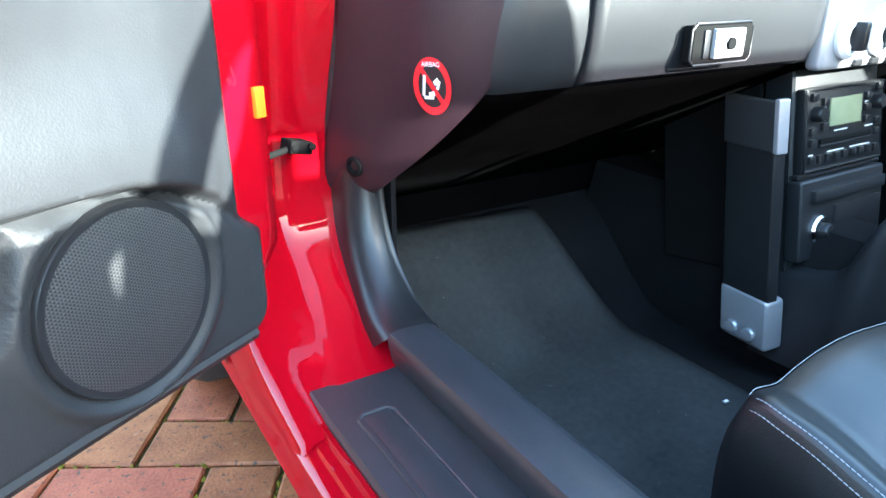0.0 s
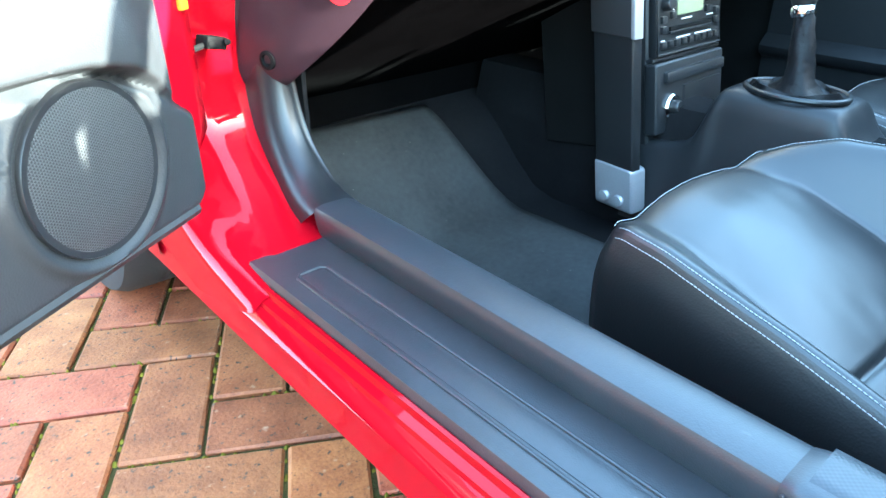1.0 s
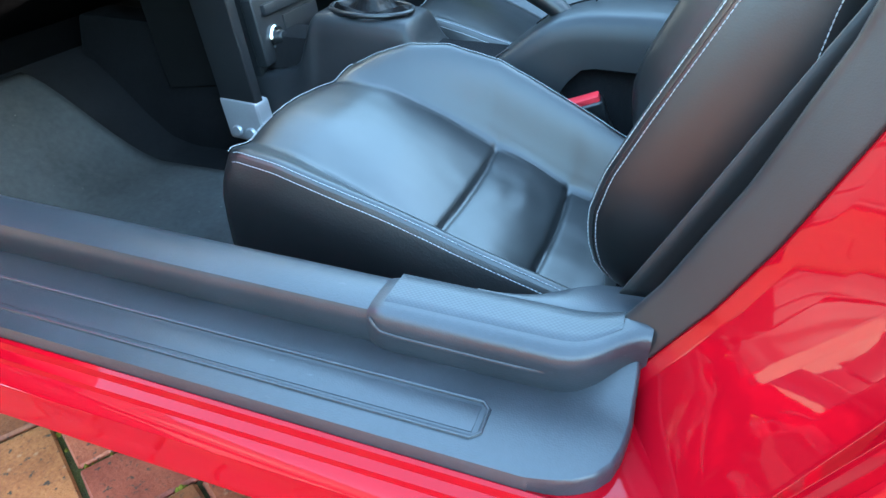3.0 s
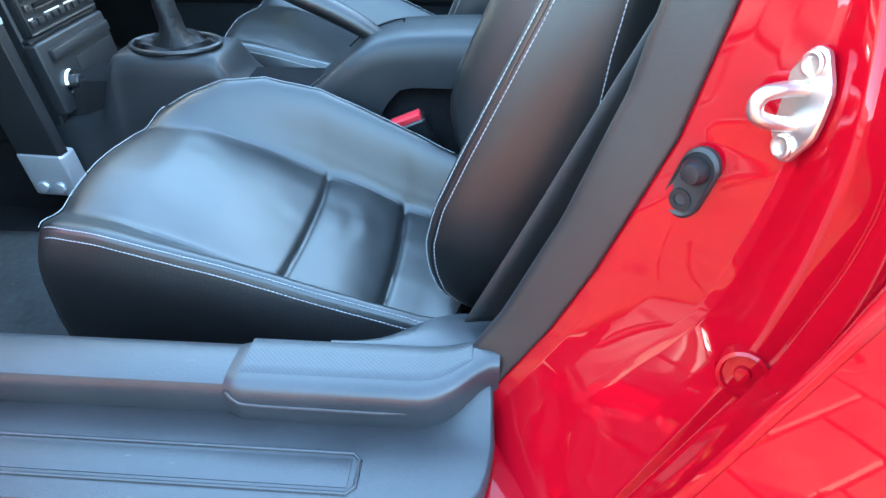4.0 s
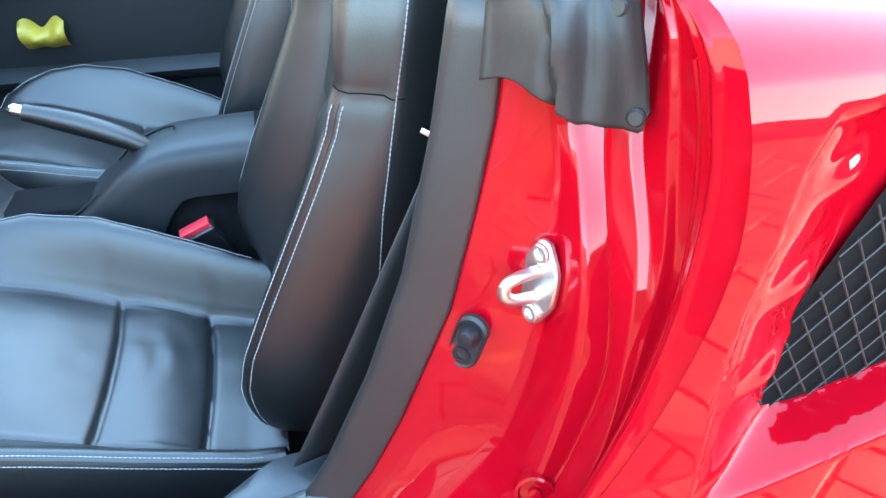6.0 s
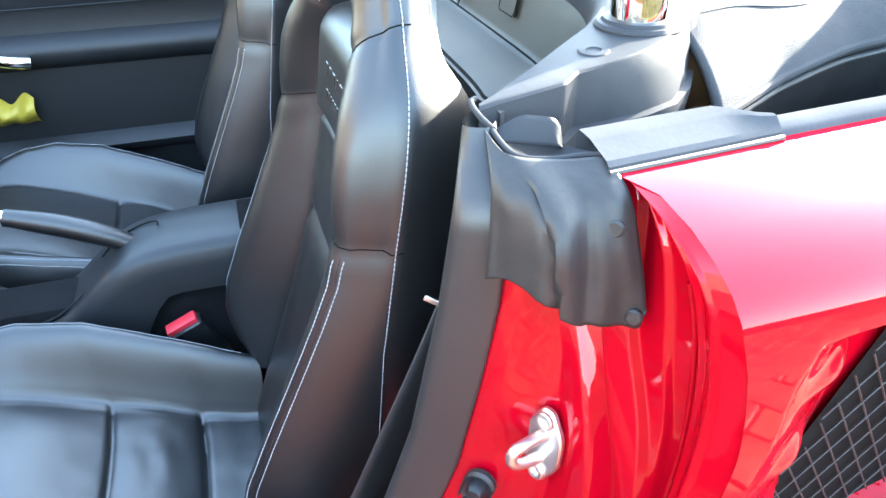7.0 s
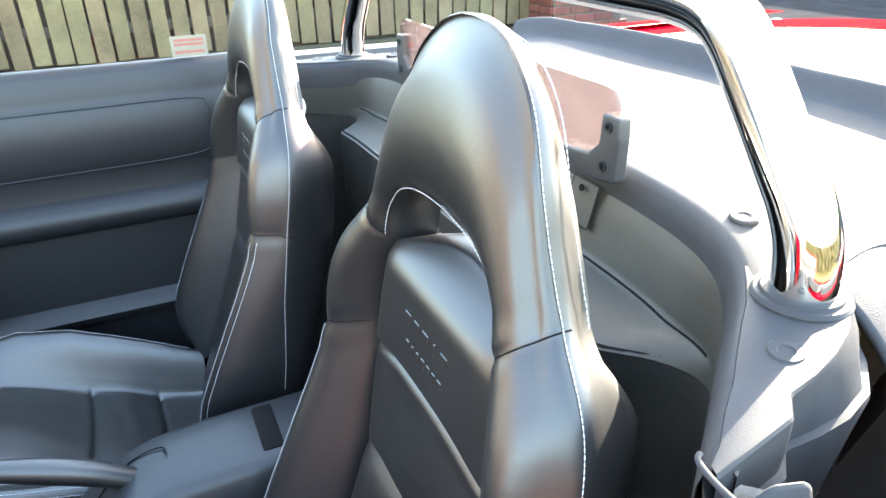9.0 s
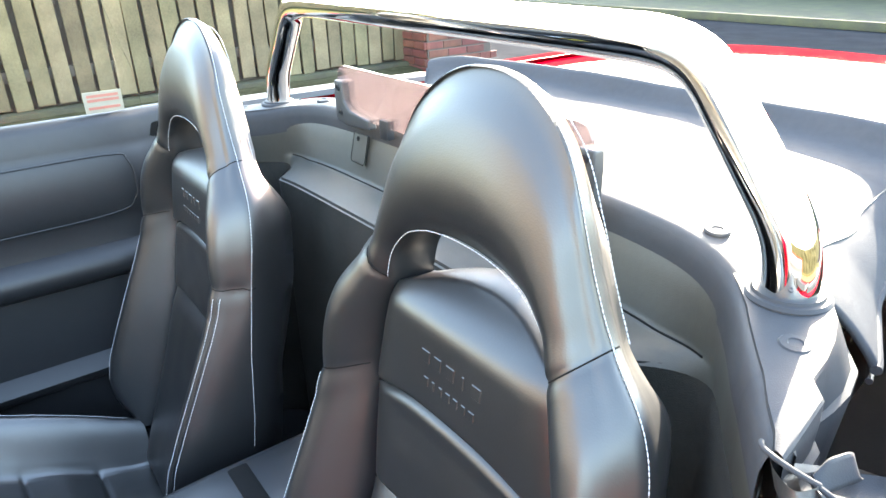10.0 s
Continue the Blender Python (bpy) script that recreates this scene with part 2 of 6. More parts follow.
RIBBED = ribbed("dimpled_sill_plastic", 0.0042)


# ---- mesh tools ----
def smoothstep(a, b, x):
    t = min(1.0, max(0.0, (x - a) / (b - a)))
    return t * t * (3 - 2 * t)


def table(xs, ys):
    def f(x):
        return float(np.interp(x, xs, ys))
    return f


def spline(pts, n=8, closed=False):
    """Catmull-Rom curve through the points, n steps a span."""
    P = [Vector(p) for p in pts]
    out = []
    m = len(P)
    spans = m if closed else m - 1
    for i in range(spans):
        if closed:
            p0, p1, p2, p3 = P[(i - 1) % m], P[i], P[(i + 1) % m], P[(i + 2) % m]
        else:
            p0, p1, p2, p3 = P[max(0, i - 1)], P[i], P[i + 1], P[min(m - 1, i + 2)]
        for k in range(n):
            t = k / n
            out.append(0.5 * ((2 * p1) + (p2 - p0) * t + (2 * p0 - 5 * p1 + 4 * p2 - p3) * t * t + (3 * p1 - p0 - 3 * p2 + p3) * t ** 3))
    if not closed:
        out.append(P[-1])
    return out


def part(name, bm, mat, parent=None, label="", smooth=35, mods=()):
    """Links a bmesh as one mesh object, under a thing or a part."""
    me = bpy.data.meshes.new(name)
    bmesh.ops.recalc_face_normals(bm, faces=bm.faces)
    bm.to_mesh(me)
    bm.free()
    me.materials.append(mat)
    if smooth:
        me.shade_smooth()
        me.set_sharp_from_angle(angle=radians(smooth))
    ob = new(name, me)
    if parent:
        ob.parent = parent
        ob.matrix_parent_inverse = parent.matrix_world.inverted()
    if label:
        tagged(ob, label)
    return ob


def thicken(ob, t, offset=-1.0):
    m = ob.modifiers.new("thickness", "SOLIDIFY")
    m.thickness, m.offset = t, offset
    return ob


def thing(name, label, category, at=(0, 0, 0), group="", kind=""):
    e = new(name)
    e.location = at
    e.empty_display_size = 0.05
    bpy.context.view_layer.update()
    return tagged(e, label, category, group, kind)


def grid(rows, close_u=False, close_v=False, caps=False):
    """A mesh through rows of points; close_u joins each row's ends, close_v the first and last rows."""
    bm = bmesh.new()
    V = [[bm.verts.new(p) for p in r] for r in rows]
    nr, nc = len(V), len(V[0])
    for i in range(nr if close_v else nr - 1):
        for j in range(nc if close_u else nc - 1):
            a, b, c, d = V[i][j], V[i][(j + 1) % nc], V[(i + 1) % nr][(j + 1) % nc], V[(i + 1) % nr][j]
            try:
                bm.faces.new((a, b, c, d))
            except ValueError:
                pass
    if caps:
        for r in (V[0], V[-1]):
            try:
                bm.faces.new(r)
            except ValueError:
                pass
    bmesh.ops.remove_doubles(bm, verts=bm.verts, dist=1e-5)
    return bm


def tube(pts, radius, seg=10, closed=False):
    P = [Vector(p) for p in pts]
    n = len(P)
    rows = []
    up = None
    for i in range(n):
        a = P[(i - 1) % n] if closed else P[max(0, i - 1)]
        b = P[(i + 1) % n] if closed else P[min(n - 1, i + 1)]
        d = (b - a).normalized()
        if up is None:
            up = Vector((0, 0, 1)) if abs(d.z) < 0.9 else Vector((0, 1, 0))
        s = d.cross(up).normalized()
        up = s.cross(d).normalized()
        r = radius(i / (n - 1)) if callable(radius) else radius
        rows.append([P[i] + r * (math.cos(2 * math.pi * k / seg) * s + math.sin(2 * math.pi * k / seg) * up) for k in range(seg)])
    return grid(rows, close_u=True, close_v=closed, caps=not closed)


def box(lo, hi, bevel=0.0, seg=2, m=None):
    bm = bmesh.new()
    bmesh.ops.create_cube(bm, size=1)
    c = [(a + b) / 2 for a, b in zip(lo, hi)]
    s = [abs(b - a) for a, b in zip(lo, hi)]
    bmesh.ops.transform(bm, verts=bm.verts, matrix=Matrix.Translation(c) @ Matrix.Diagonal((*s, 1)))
    if bevel:
        bmesh.ops.bevel(bm, geom=bm.edges[:], offset=bevel, segments=seg, profile=0.6, affect="EDGES")
    if m:
        bmesh.ops.transform(bm, verts=bm.verts, matrix=m)
    return bm


def prism(poly, axis, a, b, bevel=0.0, seg=2):
    """A polygon given in the two other axes, drawn out from a to b along the axis."""
    def at(p, v):
        q = list(p)
        q.insert("xyz".index(axis), v)
        return q
    bm = bmesh.new()
    A = [bm.verts.new(at(p, a)) for p in poly]
    B = [bm.verts.new(at(p, b)) for p in poly]
    bm.faces.new(A)
    bm.faces.new(B[::-1])
    for i in range(len(A)):
        j = (i + 1) % len(A)
        bm.faces.new((A[i], B[i], B[j], A[j]))
    bmesh.ops.recalc_face_normals(bm, faces=bm.faces)
    if bevel:
        bmesh.ops.bevel(bm, geom=bm.edges[:], offset=bevel, segments=seg, profile=0.6, affect="EDGES")
    return bm


def lathe(profile, seg=24, m=None):
    """Profile of (radius, z) turned round z."""
    rows = [[(r * math.cos(2 * math.pi * k / seg), r * math.sin(2 * math.pi * k / seg), z) for k in range(seg)] for r, z in profile]
    bm = grid(rows, close_u=True, caps=True)
    if m:
        bmesh.ops.transform(bm, verts=bm.verts, matrix=m)
    return bm


def aim(at, normal, roll=0.0):
    """A frame at a point whose z is the normal."""
    q = Vector(normal).to_track_quat("Z", "Y").to_matrix().to_4x4()
    return Matrix.Translation(at) @ q @ Matrix.Rotation(radians(roll), 4, "Z")


def stitches(lines, step=0.0050, length=0.0042, r=0.0005):
    """Rows of thread along lines of points."""
    verts, faces = [], []
    for pts in lines:
        P = [Vector(p) for p in pts]
        acc, nxt = 0.0, 0.0
        for a, b in zip(P, P[1:]):
            L = (b - a).length
            if L < 1e-7:
                continue
            d = (b - a) / L
            while nxt <= acc + L:
                c = a + d * (nxt - acc)
                s = d.cross(Vector((0.3, 0.2, 0.9))).normalized()
                u = s.cross(d)
                k = len(verts)
                for e, rr in ((-0.5, 0.35), (-0.25, 1.0), (0.25, 1.0), (0.5, 0.35)):
                    for q in range(4):
                        ang = math.pi / 2 * q
                        verts.append(c + d * e * length + (s * math.cos(ang) + u * math.sin(ang)) * r * rr)
                for h in range(3):
                    for q in range(4):
                        q2 = (q + 1) % 4
                        faces.append((k + 4 * h + q, k + 4 * h + q2, k + 4 * h + 4 + q2, k + 4 * h + 4 + q))
                nxt += step
            acc += L
    bm = bmesh.new()
    V = [bm.verts.new(v) for v in verts]
    for f in faces:
        bm.faces.new([V[i] for i in f])
    return bm


# ---- ground ----
ground = part("ground", grid([[(x, y, -0.03) for x in (-400, -8, 8, 400)] for y in (-400, -8, 8, 400)]), TARMAC)
tagged(ground, "dark tarmac ground reaching into the distance", "ground", kind="structure")

# ---- car body: sill, pillars, wings ----
car = thing("car", "glossy red two-seat open sports car parked on brick paving", "car")

SILL = [(-0.66, 0.300), (-0.766, 0.300), (-0.771, 0.303), (-0.7745, 0.302), (-0.777, 0.297), (-0.785, 0.295), (-0.787, 0.2915), (-0.7895, 0.2905), (-0.796, 0.2875), (-0.8005, 0.282), (-0.8035, 0.264),
        (-0.8065, 0.258), (-0.8070, 0.252), (-0.801, 0.246), (-0.77, 0.215), (-0.70, 0.17)]
part("sill", grid([[(x, y, z) for x, z in SILL] for y in np.linspace(-0.05, 1.25, 40)]), RED, car, smooth=28)

y_in = table([0.28, 0.33, 0.40, 0.456, 0.559, 0.641, 0.706, 0.80], [0.19, 0.165, 0.122, 0.095, 0.056, 0.039, 0.028, 0.022])
def pressed(r, cut=0.30, seg=4):
    """A folded sheet's section: straight flats with small rounded folds."""
    P = [Vector(p) for p in r]
    out = [P[0]]
    for a, b, c in zip(P, P[1:], P[2:]):
        d = min(0.0016, cut * (a - b).length, cut * (c - b).length)
        p, q = b + (a - b).normalized() * d, b + (c - b).normalized() * d
        for k in range(seg + 1):
            t = k / seg
            out.append(p * (1 - t) ** 2 + b * 2 * t * (1 - t) + q * t * t)
    return out + [P[-1]]


def soften(f, r=0.035):
    """The mean of a curve over a short stretch, so that it has no kinks."""
    steps = [r * k / 6 for k in range(-6, 7)]
    weights = [1 - abs(k) / 7 for k in range(-6, 7)]
    return lambda z: sum(f(z + d) * w for d, w in zip(steps, weights)) / sum(weights)


def line(zs, xs, ys):
    """An edge running up the post: soft curves of x and y over the height."""
    fx, fy = soften(table(zs, xs), 0.022), soften(table(zs, ys), 0.022)
    return lambda z: (fx(z), fy(z))


UP = [0.28, 0.33, 0.40, 0.46, 0.52, 0.56, 0.60, 0.64, 0.68, 0.70, 0.76]
striker_edge = line(UP, [-0.772, -0.762, -0.745, -0.735, -0.727, -0.722, -0.718, -0.702, -0.680, -0.670, -0.650], [0.140, 0.090, 0.045, 0.012, -0.004, -0.010, -0.012, -0.014, -0.017, -0.019, -0.028])
channel = line(UP, [-0.778, -0.768, -0.752, -0.742, -0.736, -0.732, -0.722, -0.708, -0.690, -0.682, -0.662], [0.137, 0.085, 0.036, -0.004, -0.026, -0.034, -0.034, -0.033, -0.033, -0.034, -0.043])
ridge_edge = line(UP, [-0.787, -0.778, -0.768, -0.765, -0.756, -0.748, -0.742, -0.726, -0.707, -0.697, -0.677], [0.133, 0.080, 0.028, -0.008, -0.026, -0.032, -0.035, -0.041, -0.040, -0.039, -0.048])
SHUT = [0.28, 0.34, 0.417, 0.50, 0.56, 0.60, 0.64, 0.68, 0.71, 0.73, 0.78]
gutter = line(SHUT, [-0.797, -0.793, -0.785, -0.770, -0.757, -0.747, -0.743, -0.742, -0.742, -0.742, -0.735], [0.130, 0.072, 0.031, -0.016, -0.046, -0.060, -0.065, -0.062, -0.057, -0.053, -0.040])
shut_edge = line(SHUT, [-0.801, -0.798, -0.794, -0.788, -0.783, -0.779, -0.777, -0.776, -0.776, -0.775, -0.768], [0.133, 0.082, 0.042, -0.002, -0.027, -0.038, -0.045, -0.047, -0.046, -0.042, -0.034])
y_out = lambda z: shut_edge(z)[1] + 0.002


x_side = table([0.10, 0.20, 0.28, 0.40, 0.50, 0.60, 0.68, 0.74, 0.765], [-0.74, -0.785, -0.805, -0.797, -0.790, -0.792, -0.795, -0.790, -0.782])
x_top = table([0.70, 0.755, 0.765, 0.777, 0.786, 0.7925, 0.797, 0.799, 0.801], [-0.90, -0.90, -0.782, -0.772, -0.755, -0.735, -0.705, -0.685, -0.668])
rows = []
for z in np.concatenate([np.linspace(0.29, 0.76, 70), np.linspace(0.765, 0.798, 10)]):
    xo = max(x_side(z), x_top(z))
    yi = y_in(z)
    e3, e4, e5, e7, e8 = (Vector(f(z)) for f in (striker_edge, channel, ridge_edge, gutter, shut_edge))
    inner = Vector((-0.662, yi - 0.012))
    deep = smoothstep(0.38, 0.50, z)
    hollow = smoothstep(0.36, 0.46, z) * (1 - smoothstep(0.66, 0.74, z))

    def face(f, h):
        return Vector((inner.x + (e3.x - inner.x) * f, e3.y + (inner.y - e3.y) * (h * hollow + (1 - f) * (1 - hollow))))
    sec = [(-0.640, yi + 0.01), (-0.652, yi), (-0.656, yi - 0.001), inner, face(0.17, 0.62), face(0.36, 0.22), face(0.44, 0.13), face(0.80, 0.06), e3, e3 + Vector((-0.0025, -0.004 * deep)),
           e4 + Vector((0.002, 0.003 * deep)), e4, e4 + Vector((-0.002, 0.0035 * deep)), e4.lerp(e5, 0.5) + Vector((0, 0.0025 * deep)), e5, e5 + Vector((-0.003, -0.007 * deep)), e5.lerp(e7, 0.62) + Vector((0, 0.004 * deep)), e5.lerp(e7, 0.68) + Vector((0, -0.001)), e7,
           e7.lerp(e8, 0.35) + Vector((0, 0.0045 * deep)), e7.lerp(e8, 0.50) + Vector((0, 0.001)), e8 + Vector((0.004, 0.003)), e8, (xo, e8.y - 0.006)]
    r = [(q[0], q[1], z) for q in sec]
    if z > 0.762:
        sc = (xo + 0.640) / (x_side(0.76) + 0.640)
        r = [(-0.640 + (x + 0.640) * sc, y, z) for x, y, z in r[:-1]] + r[-1:]
    r = [(x, y, min(h, 0.754 if k < 4 else 0.765 + 0.006 * (k - 4))) if k < 9 else (x, y, min(h, 0.786)) if k < 14 else (x, y, h) for k, (x, y, h) in enumerate(r)]
    rows.append(pressed(r))
part("rear_door_post", grid(rows), RED, car, smooth=85)
# sealant beads laid in the folds of the post
for edge, z0, z1 in ((channel, 0.47, 0.75), (gutter, 0.45, 0.76)):
    part("sealant_bead", tube([(*(Vector(edge(z)) + Vector((0.0005, 0.0012))), z) for z in np.linspace(z0, z1, 60)], 0.0020, 8), RED, car, smooth=80)


lead = table([0.40, 0.46, 0.56, 0.64, 0.72, 0.76], [-0.078, -0.076, -0.070, -0.068, -0.078, -0.095])


def quarter(y, z):
    """Outer skin of the rear wing, with the hollow of the side intake."""
    x = x_side(z)
    q = lead(z) - y
    zt, zb = 0.748 + 0.03 * q, 0.452 + 0.30 * max(0.0, -0.08 - y)
    inside = smoothstep(zb, zb + 0.018, z) * (1 - smoothstep(zt - 0.012, zt, z))
    ramp = smoothstep(0.0, 0.006, q) * (0.006 + 0.045 * smoothstep(0.0, 0.11, q)) * (1 - smoothstep(0.36, 0.40, -y))
    lv = 0.0
    for zc in (0.56, 0.635, 0.705):
        lv += 0.010 * math.exp(-((z - zc - 0.15 * (q - 0.05)) / 0.010) ** 2 - ((q - 0.055) / 0.022) ** 2)
    return x + (ramp - lv) * inside


rows = []
for y in np.concatenate([np.linspace(0, 0.20, 70), np.linspace(0.205, 0.44, 30), np.linspace(0.46, 1.5, 24)]):
    r = []
    for z in np.linspace(0.16, 0.765, 140):
        yy = y_out(max(z, 0.28)) - 0.006 - y
        r.append((quarter(yy, z) + 0.06 * max(0.0, y - 0.9) ** 1.5, yy, z))
    for x, z in ((-0.772, 0.777), (-0.755, 0.786), (-0.735, 0.7925), (-0.705, 0.797), (-0.685, 0.799), (-0.668, 0.799), (-0.660, 0.794), (-0.655, 0.77), (-0.652, 0.72)):
        dx = 0.10 * max(0.0, y) ** 1.2 if x > -0.70 else 0.02 * y
        r.append((x + dx + 0.06 * max(0.0, y - 0.9) ** 1.5, y_out(0.775) - 0.006 - y + (0.010 if x > -0.69 else 0.0), z - 0.02 * y * y))
    rows.append(r)
part("rear_wing", grid(rows), RED, car, smooth=50)
# added near-black sheets that keep the gaps inside wing and post dark
part("wing_gap_dark", grid([[(-0.642 + 0.10 * (-0.03 - y), y, z) for z in (0.786, 0.74, 0.60)] for y in np.linspace(-0.05, -0.60, 10)]), DARK, car)
part("post_gap_dark", grid([[(x, -0.052 + 0.4 * (x + 0.66), z) for z in (0.783, 0.70, 0.60)] for x in np.linspace(-0.655, -0.60, 5)]), DARK, car)

# front door post and the sweep down to the sill
A_ROWS = [  # height, inner y, middle y, outer y
    (0.80, 0.985, 1.00, 1.05), (0.66, 1.010, 1.035, 1.075), (0.56, 1.045, 1.055, 1.085), (0.48, 1.062, 1.060, 1.085), (0.42, 1.050, 1.050, 1.075),
    (0.38, 1.020, 1.015, 1.05), (0.35, 0.975, 0.975, 1.01), (0.330, 0.935, 0.930, 0.96), (0.318, 0.89, 0.89, 0.90), (0.309, 0.84, 0.845, 0.85)]
cols = [spline([(x, r[k], r[0]) for r in A_ROWS], 4) for x, k in ((-0.652, 1), (-0.672, 1), (-0.69, 2), (-0.715, 2), (-0.74, 2), (-0.765, 3), (-0.785, 3), (-0.797, 3))]
cols.append([p + Vector((-0.004, 0.02, 0)) for p in cols[-1]])
cols.append([p + Vector((-0.004, 0.10, 0)) for p in cols[-1]])
cols.insert(0, [p + Vector((0.02, 0.01, 0)) for p in cols[0]])
sill_top = table([p[0] for p in SILL[:13]][::-1], [p[1] for p in SILL[:13]][::-1])
cols = [[Vector((p.x, p.y, p.z - smoothstep(0.40, 0.309, p.z) * max(0.0, 0.3075 - sill_top(p.x)))) for p in col] for col in cols]
part("front_door_post", grid(list(zip(*cols))), RED, car, smooth=60)
# front wings with their wheel arches, bonnet and nose
def wing_rows(sg):
    rows = []
    for y in np.linspace(1.08, 2.28, 60):
        arch = math.sqrt(max(0.0, 0.335 ** 2 - (y - 1.56) ** 2)) + 0.285
        low = max(0.262, arch if abs(y - 1.56) < 0.335 else 0.262)
        taper = 0.18 * smoothstep(1.7, 2.28, y) ** 2
        drop = 0.14 * smoothstep(1.6, 2.28, y)
        r = [(sg * (0.80 + 0.01 * math.sin(z * 3) - taper), y, z) for z in np.linspace(low, 0.75 - drop, 16)]
        rows.append(r + [(sg * (0.77 - taper), y, 0.785 - drop), (sg * (0.70 - taper), y, 0.80 - drop), (sg * (0.5 - taper * 0.5), y, 0.815 - drop)])
    return rows


for sg in (-1, 1):
    part("front_wing", grid(wing_rows(sg)), RED, car)
part("bonnet", grid([[(u * (0.505 - 0.09 * smoothstep(1.7, 2.28, y) ** 2), y, 0.816 + 0.022 * (1 - u * u) - 0.14 * smoothstep(1.6, 2.28, y)) for u in np.linspace(-1, 1, 21)] for y in np.linspace(1.10, 2.28, 24)]), RED, car)
part("nose", box((-0.62, 2.24, 0.24), (0.62, 2.30, 0.665), 0.025), RED, car)
# far side of the body, below the driver's door and behind
rows = [[(0.80, y, z) for z in np.linspace(0.16, 0.74, 12)] + [(0.79, y, 0.78), (0.74, y, 0.80), (0.665, y, 0.803)] for y in np.linspace(-1.5, 1.3, 20)]
part("far_side", grid(rows), RED, car)
# rear deck and boot lid
rows = []
for y in np.linspace(-0.50, -1.50, 22):
    d = -y - 0.50
    rows.append([(x, y, 0.812 + 0.085 * d - 0.075 * d * d - 0.05 * (abs(x) / 0.7) ** 3) for x in np.linspace(-0.72, 0.72, 25)])
part("boot_lid", grid(rows), RED, car)
part("tail_panel", box((-0.72, -1.53, 0.3), (0.72, -1.49, 0.78), 0.02), RED, car)
part("floor_pan", box((-0.70, -1.48, 0.115), (0.72, 1.33, 0.13)), DARK, car)
# near-black colour keeps sun patches on the bulkhead as dark as shade
part("bulkhead", box((-0.66, 1.30, 0.13), (0.66, 1.315, 0.80)), FELT_SHADE, car)
part("side_liner", box((0.650, -0.2, 0.13), (0.656, 1.31, 0.80)), DARK, car)
part("side_liner", box((-0.612, 1.03, 0.13), (-0.606, 1.31, 0.62)), CARPET, car)

# ---- sill trim, floor ----
sill_trim = thing("sill_trim", "dark grey plastic sill cover with scuffed ledge and long tread recess", "sill cover", (-0.70, 0.5, 0.31))
y_rear = table([-0.768, -0.765, -0.760, -0.752, -0.740, -0.724, -0.70, -0.66, -0.645], [0.222, 0.203, 0.190, 0.178, 0.169, 0.164, 0.161, 0.163, 0.166])


def plate_z(x, y):
    return 0.3135 + 0.026 * smoothstep(-0.712, -0.650, x) ** 2 * smoothstep(0.235, 0.165, y) + 0.004 * smoothstep(0.23, 0.16, y)


plate = []
for x in np.concatenate([np.linspace(-0.768, -0.74, 16), np.linspace(-0.735, -0.645, 20)]):
    y0 = y_rear(x)
    col = [(x, y0 - 0.001, plate_z(x, y0) - 0.020), (x, y0 - 0.0015, plate_z(x, y0) - 0.004), (x, y0, plate_z(x, y0) - 0.001)]
    for v in np.linspace(0, 1, 50):
        y = y0 + 0.002 + (0.905 - y0 - 0.002) * v ** 2
        col.append((x, y, plate_z(x, y)))
    plate.append(col)
first_col = [(p[0] - 0.0015, p[1], p[2] - 0.004) for p in plate[0]]
plate = [[(p[0], p[1], p[2] - 0.014) for p in first_col], first_col] + plate
part("sill_plate", grid(plate), SILL_PLASTIC, sill_trim, smooth=50)


def frame_line(x0, x1, y0, y1, z, r):
    c = 0.006
    return tube([(x0 + c, y0, z), (x1 - c, y0, z), (x1, y0 + c, z), (x1, y1 - c, z), (x1 - c, y1, z), (x0 + c, y1, z), (x0, y1 - c, z), (x0, y0 + c, z)], r, 8, True)


part("tread_border", frame_line(-0.748, -0.712, 0.262, 0.845, 0.3137, 0.0018), SILL_PLASTIC, sill_trim)
part("tread_pad", box((-0.743, 0.268, 0.3125), (-0.717, 0.839, 0.3142), 0.0006), SILL_PLASTIC, sill_trim)
# raised ledge, with the wider pad at its rear
LEDGE = [(-0.677, 0.312), (-0.680, 0.320), (-0.683, 0.335), (-0.684, 0.345), (-0.681, 0.3505), (-0.672, 0.3525), (-0.655, 0.352), (-0.640, 0.351), (-0.630, 0.346),
         (-0.624, 0.335), (-0.618, 0.30), (-0.612, 0.20), (-0.61, 0.135)]
part("sill_ledge", grid([[(x, y, z) for x, z in LEDGE] for y in np.linspace(0.374, 0.905, 30)]), SILL_PLASTIC, sill_trim)
rows = []
for y in np.linspace(0.376, 0.158, 40):
    k = smoothstep(0.380, 0.362, y)
    e = smoothstep(0.235, 0.158, y)
    rows.append([(x - (0.006 * k - 0.030 * e * e if x < -0.65 else 0.0), y, z + (0.0045 * k + 0.012 * e * e if z > 0.33 else 0.010 * e * e)) for x, z in LEDGE])
part("sill_pad", grid(rows), SILL_PLASTIC, sill_trim, smooth=60)
pad = []
for y in np.linspace(0.364, 0.180, 24):
    e = smoothstep(0.235, 0.158, y)
    pad.append([(x - 0.004 + f * 0.030 * e * e, y, 0.3567 + 0.012 * e * e + dz) for x, dz, f in ((-0.672, -0.002, 1), (-0.669, 0.0008, 0.95), (-0.660, 0.0008, 0.7), (-0.644, 0.0008, 0.35), (-0.630, 0.0004, 0.05), (-0.626, -0.003, 0))])
part("tread_patch", grid(pad), RIBBED, sill_trim, smooth=60)
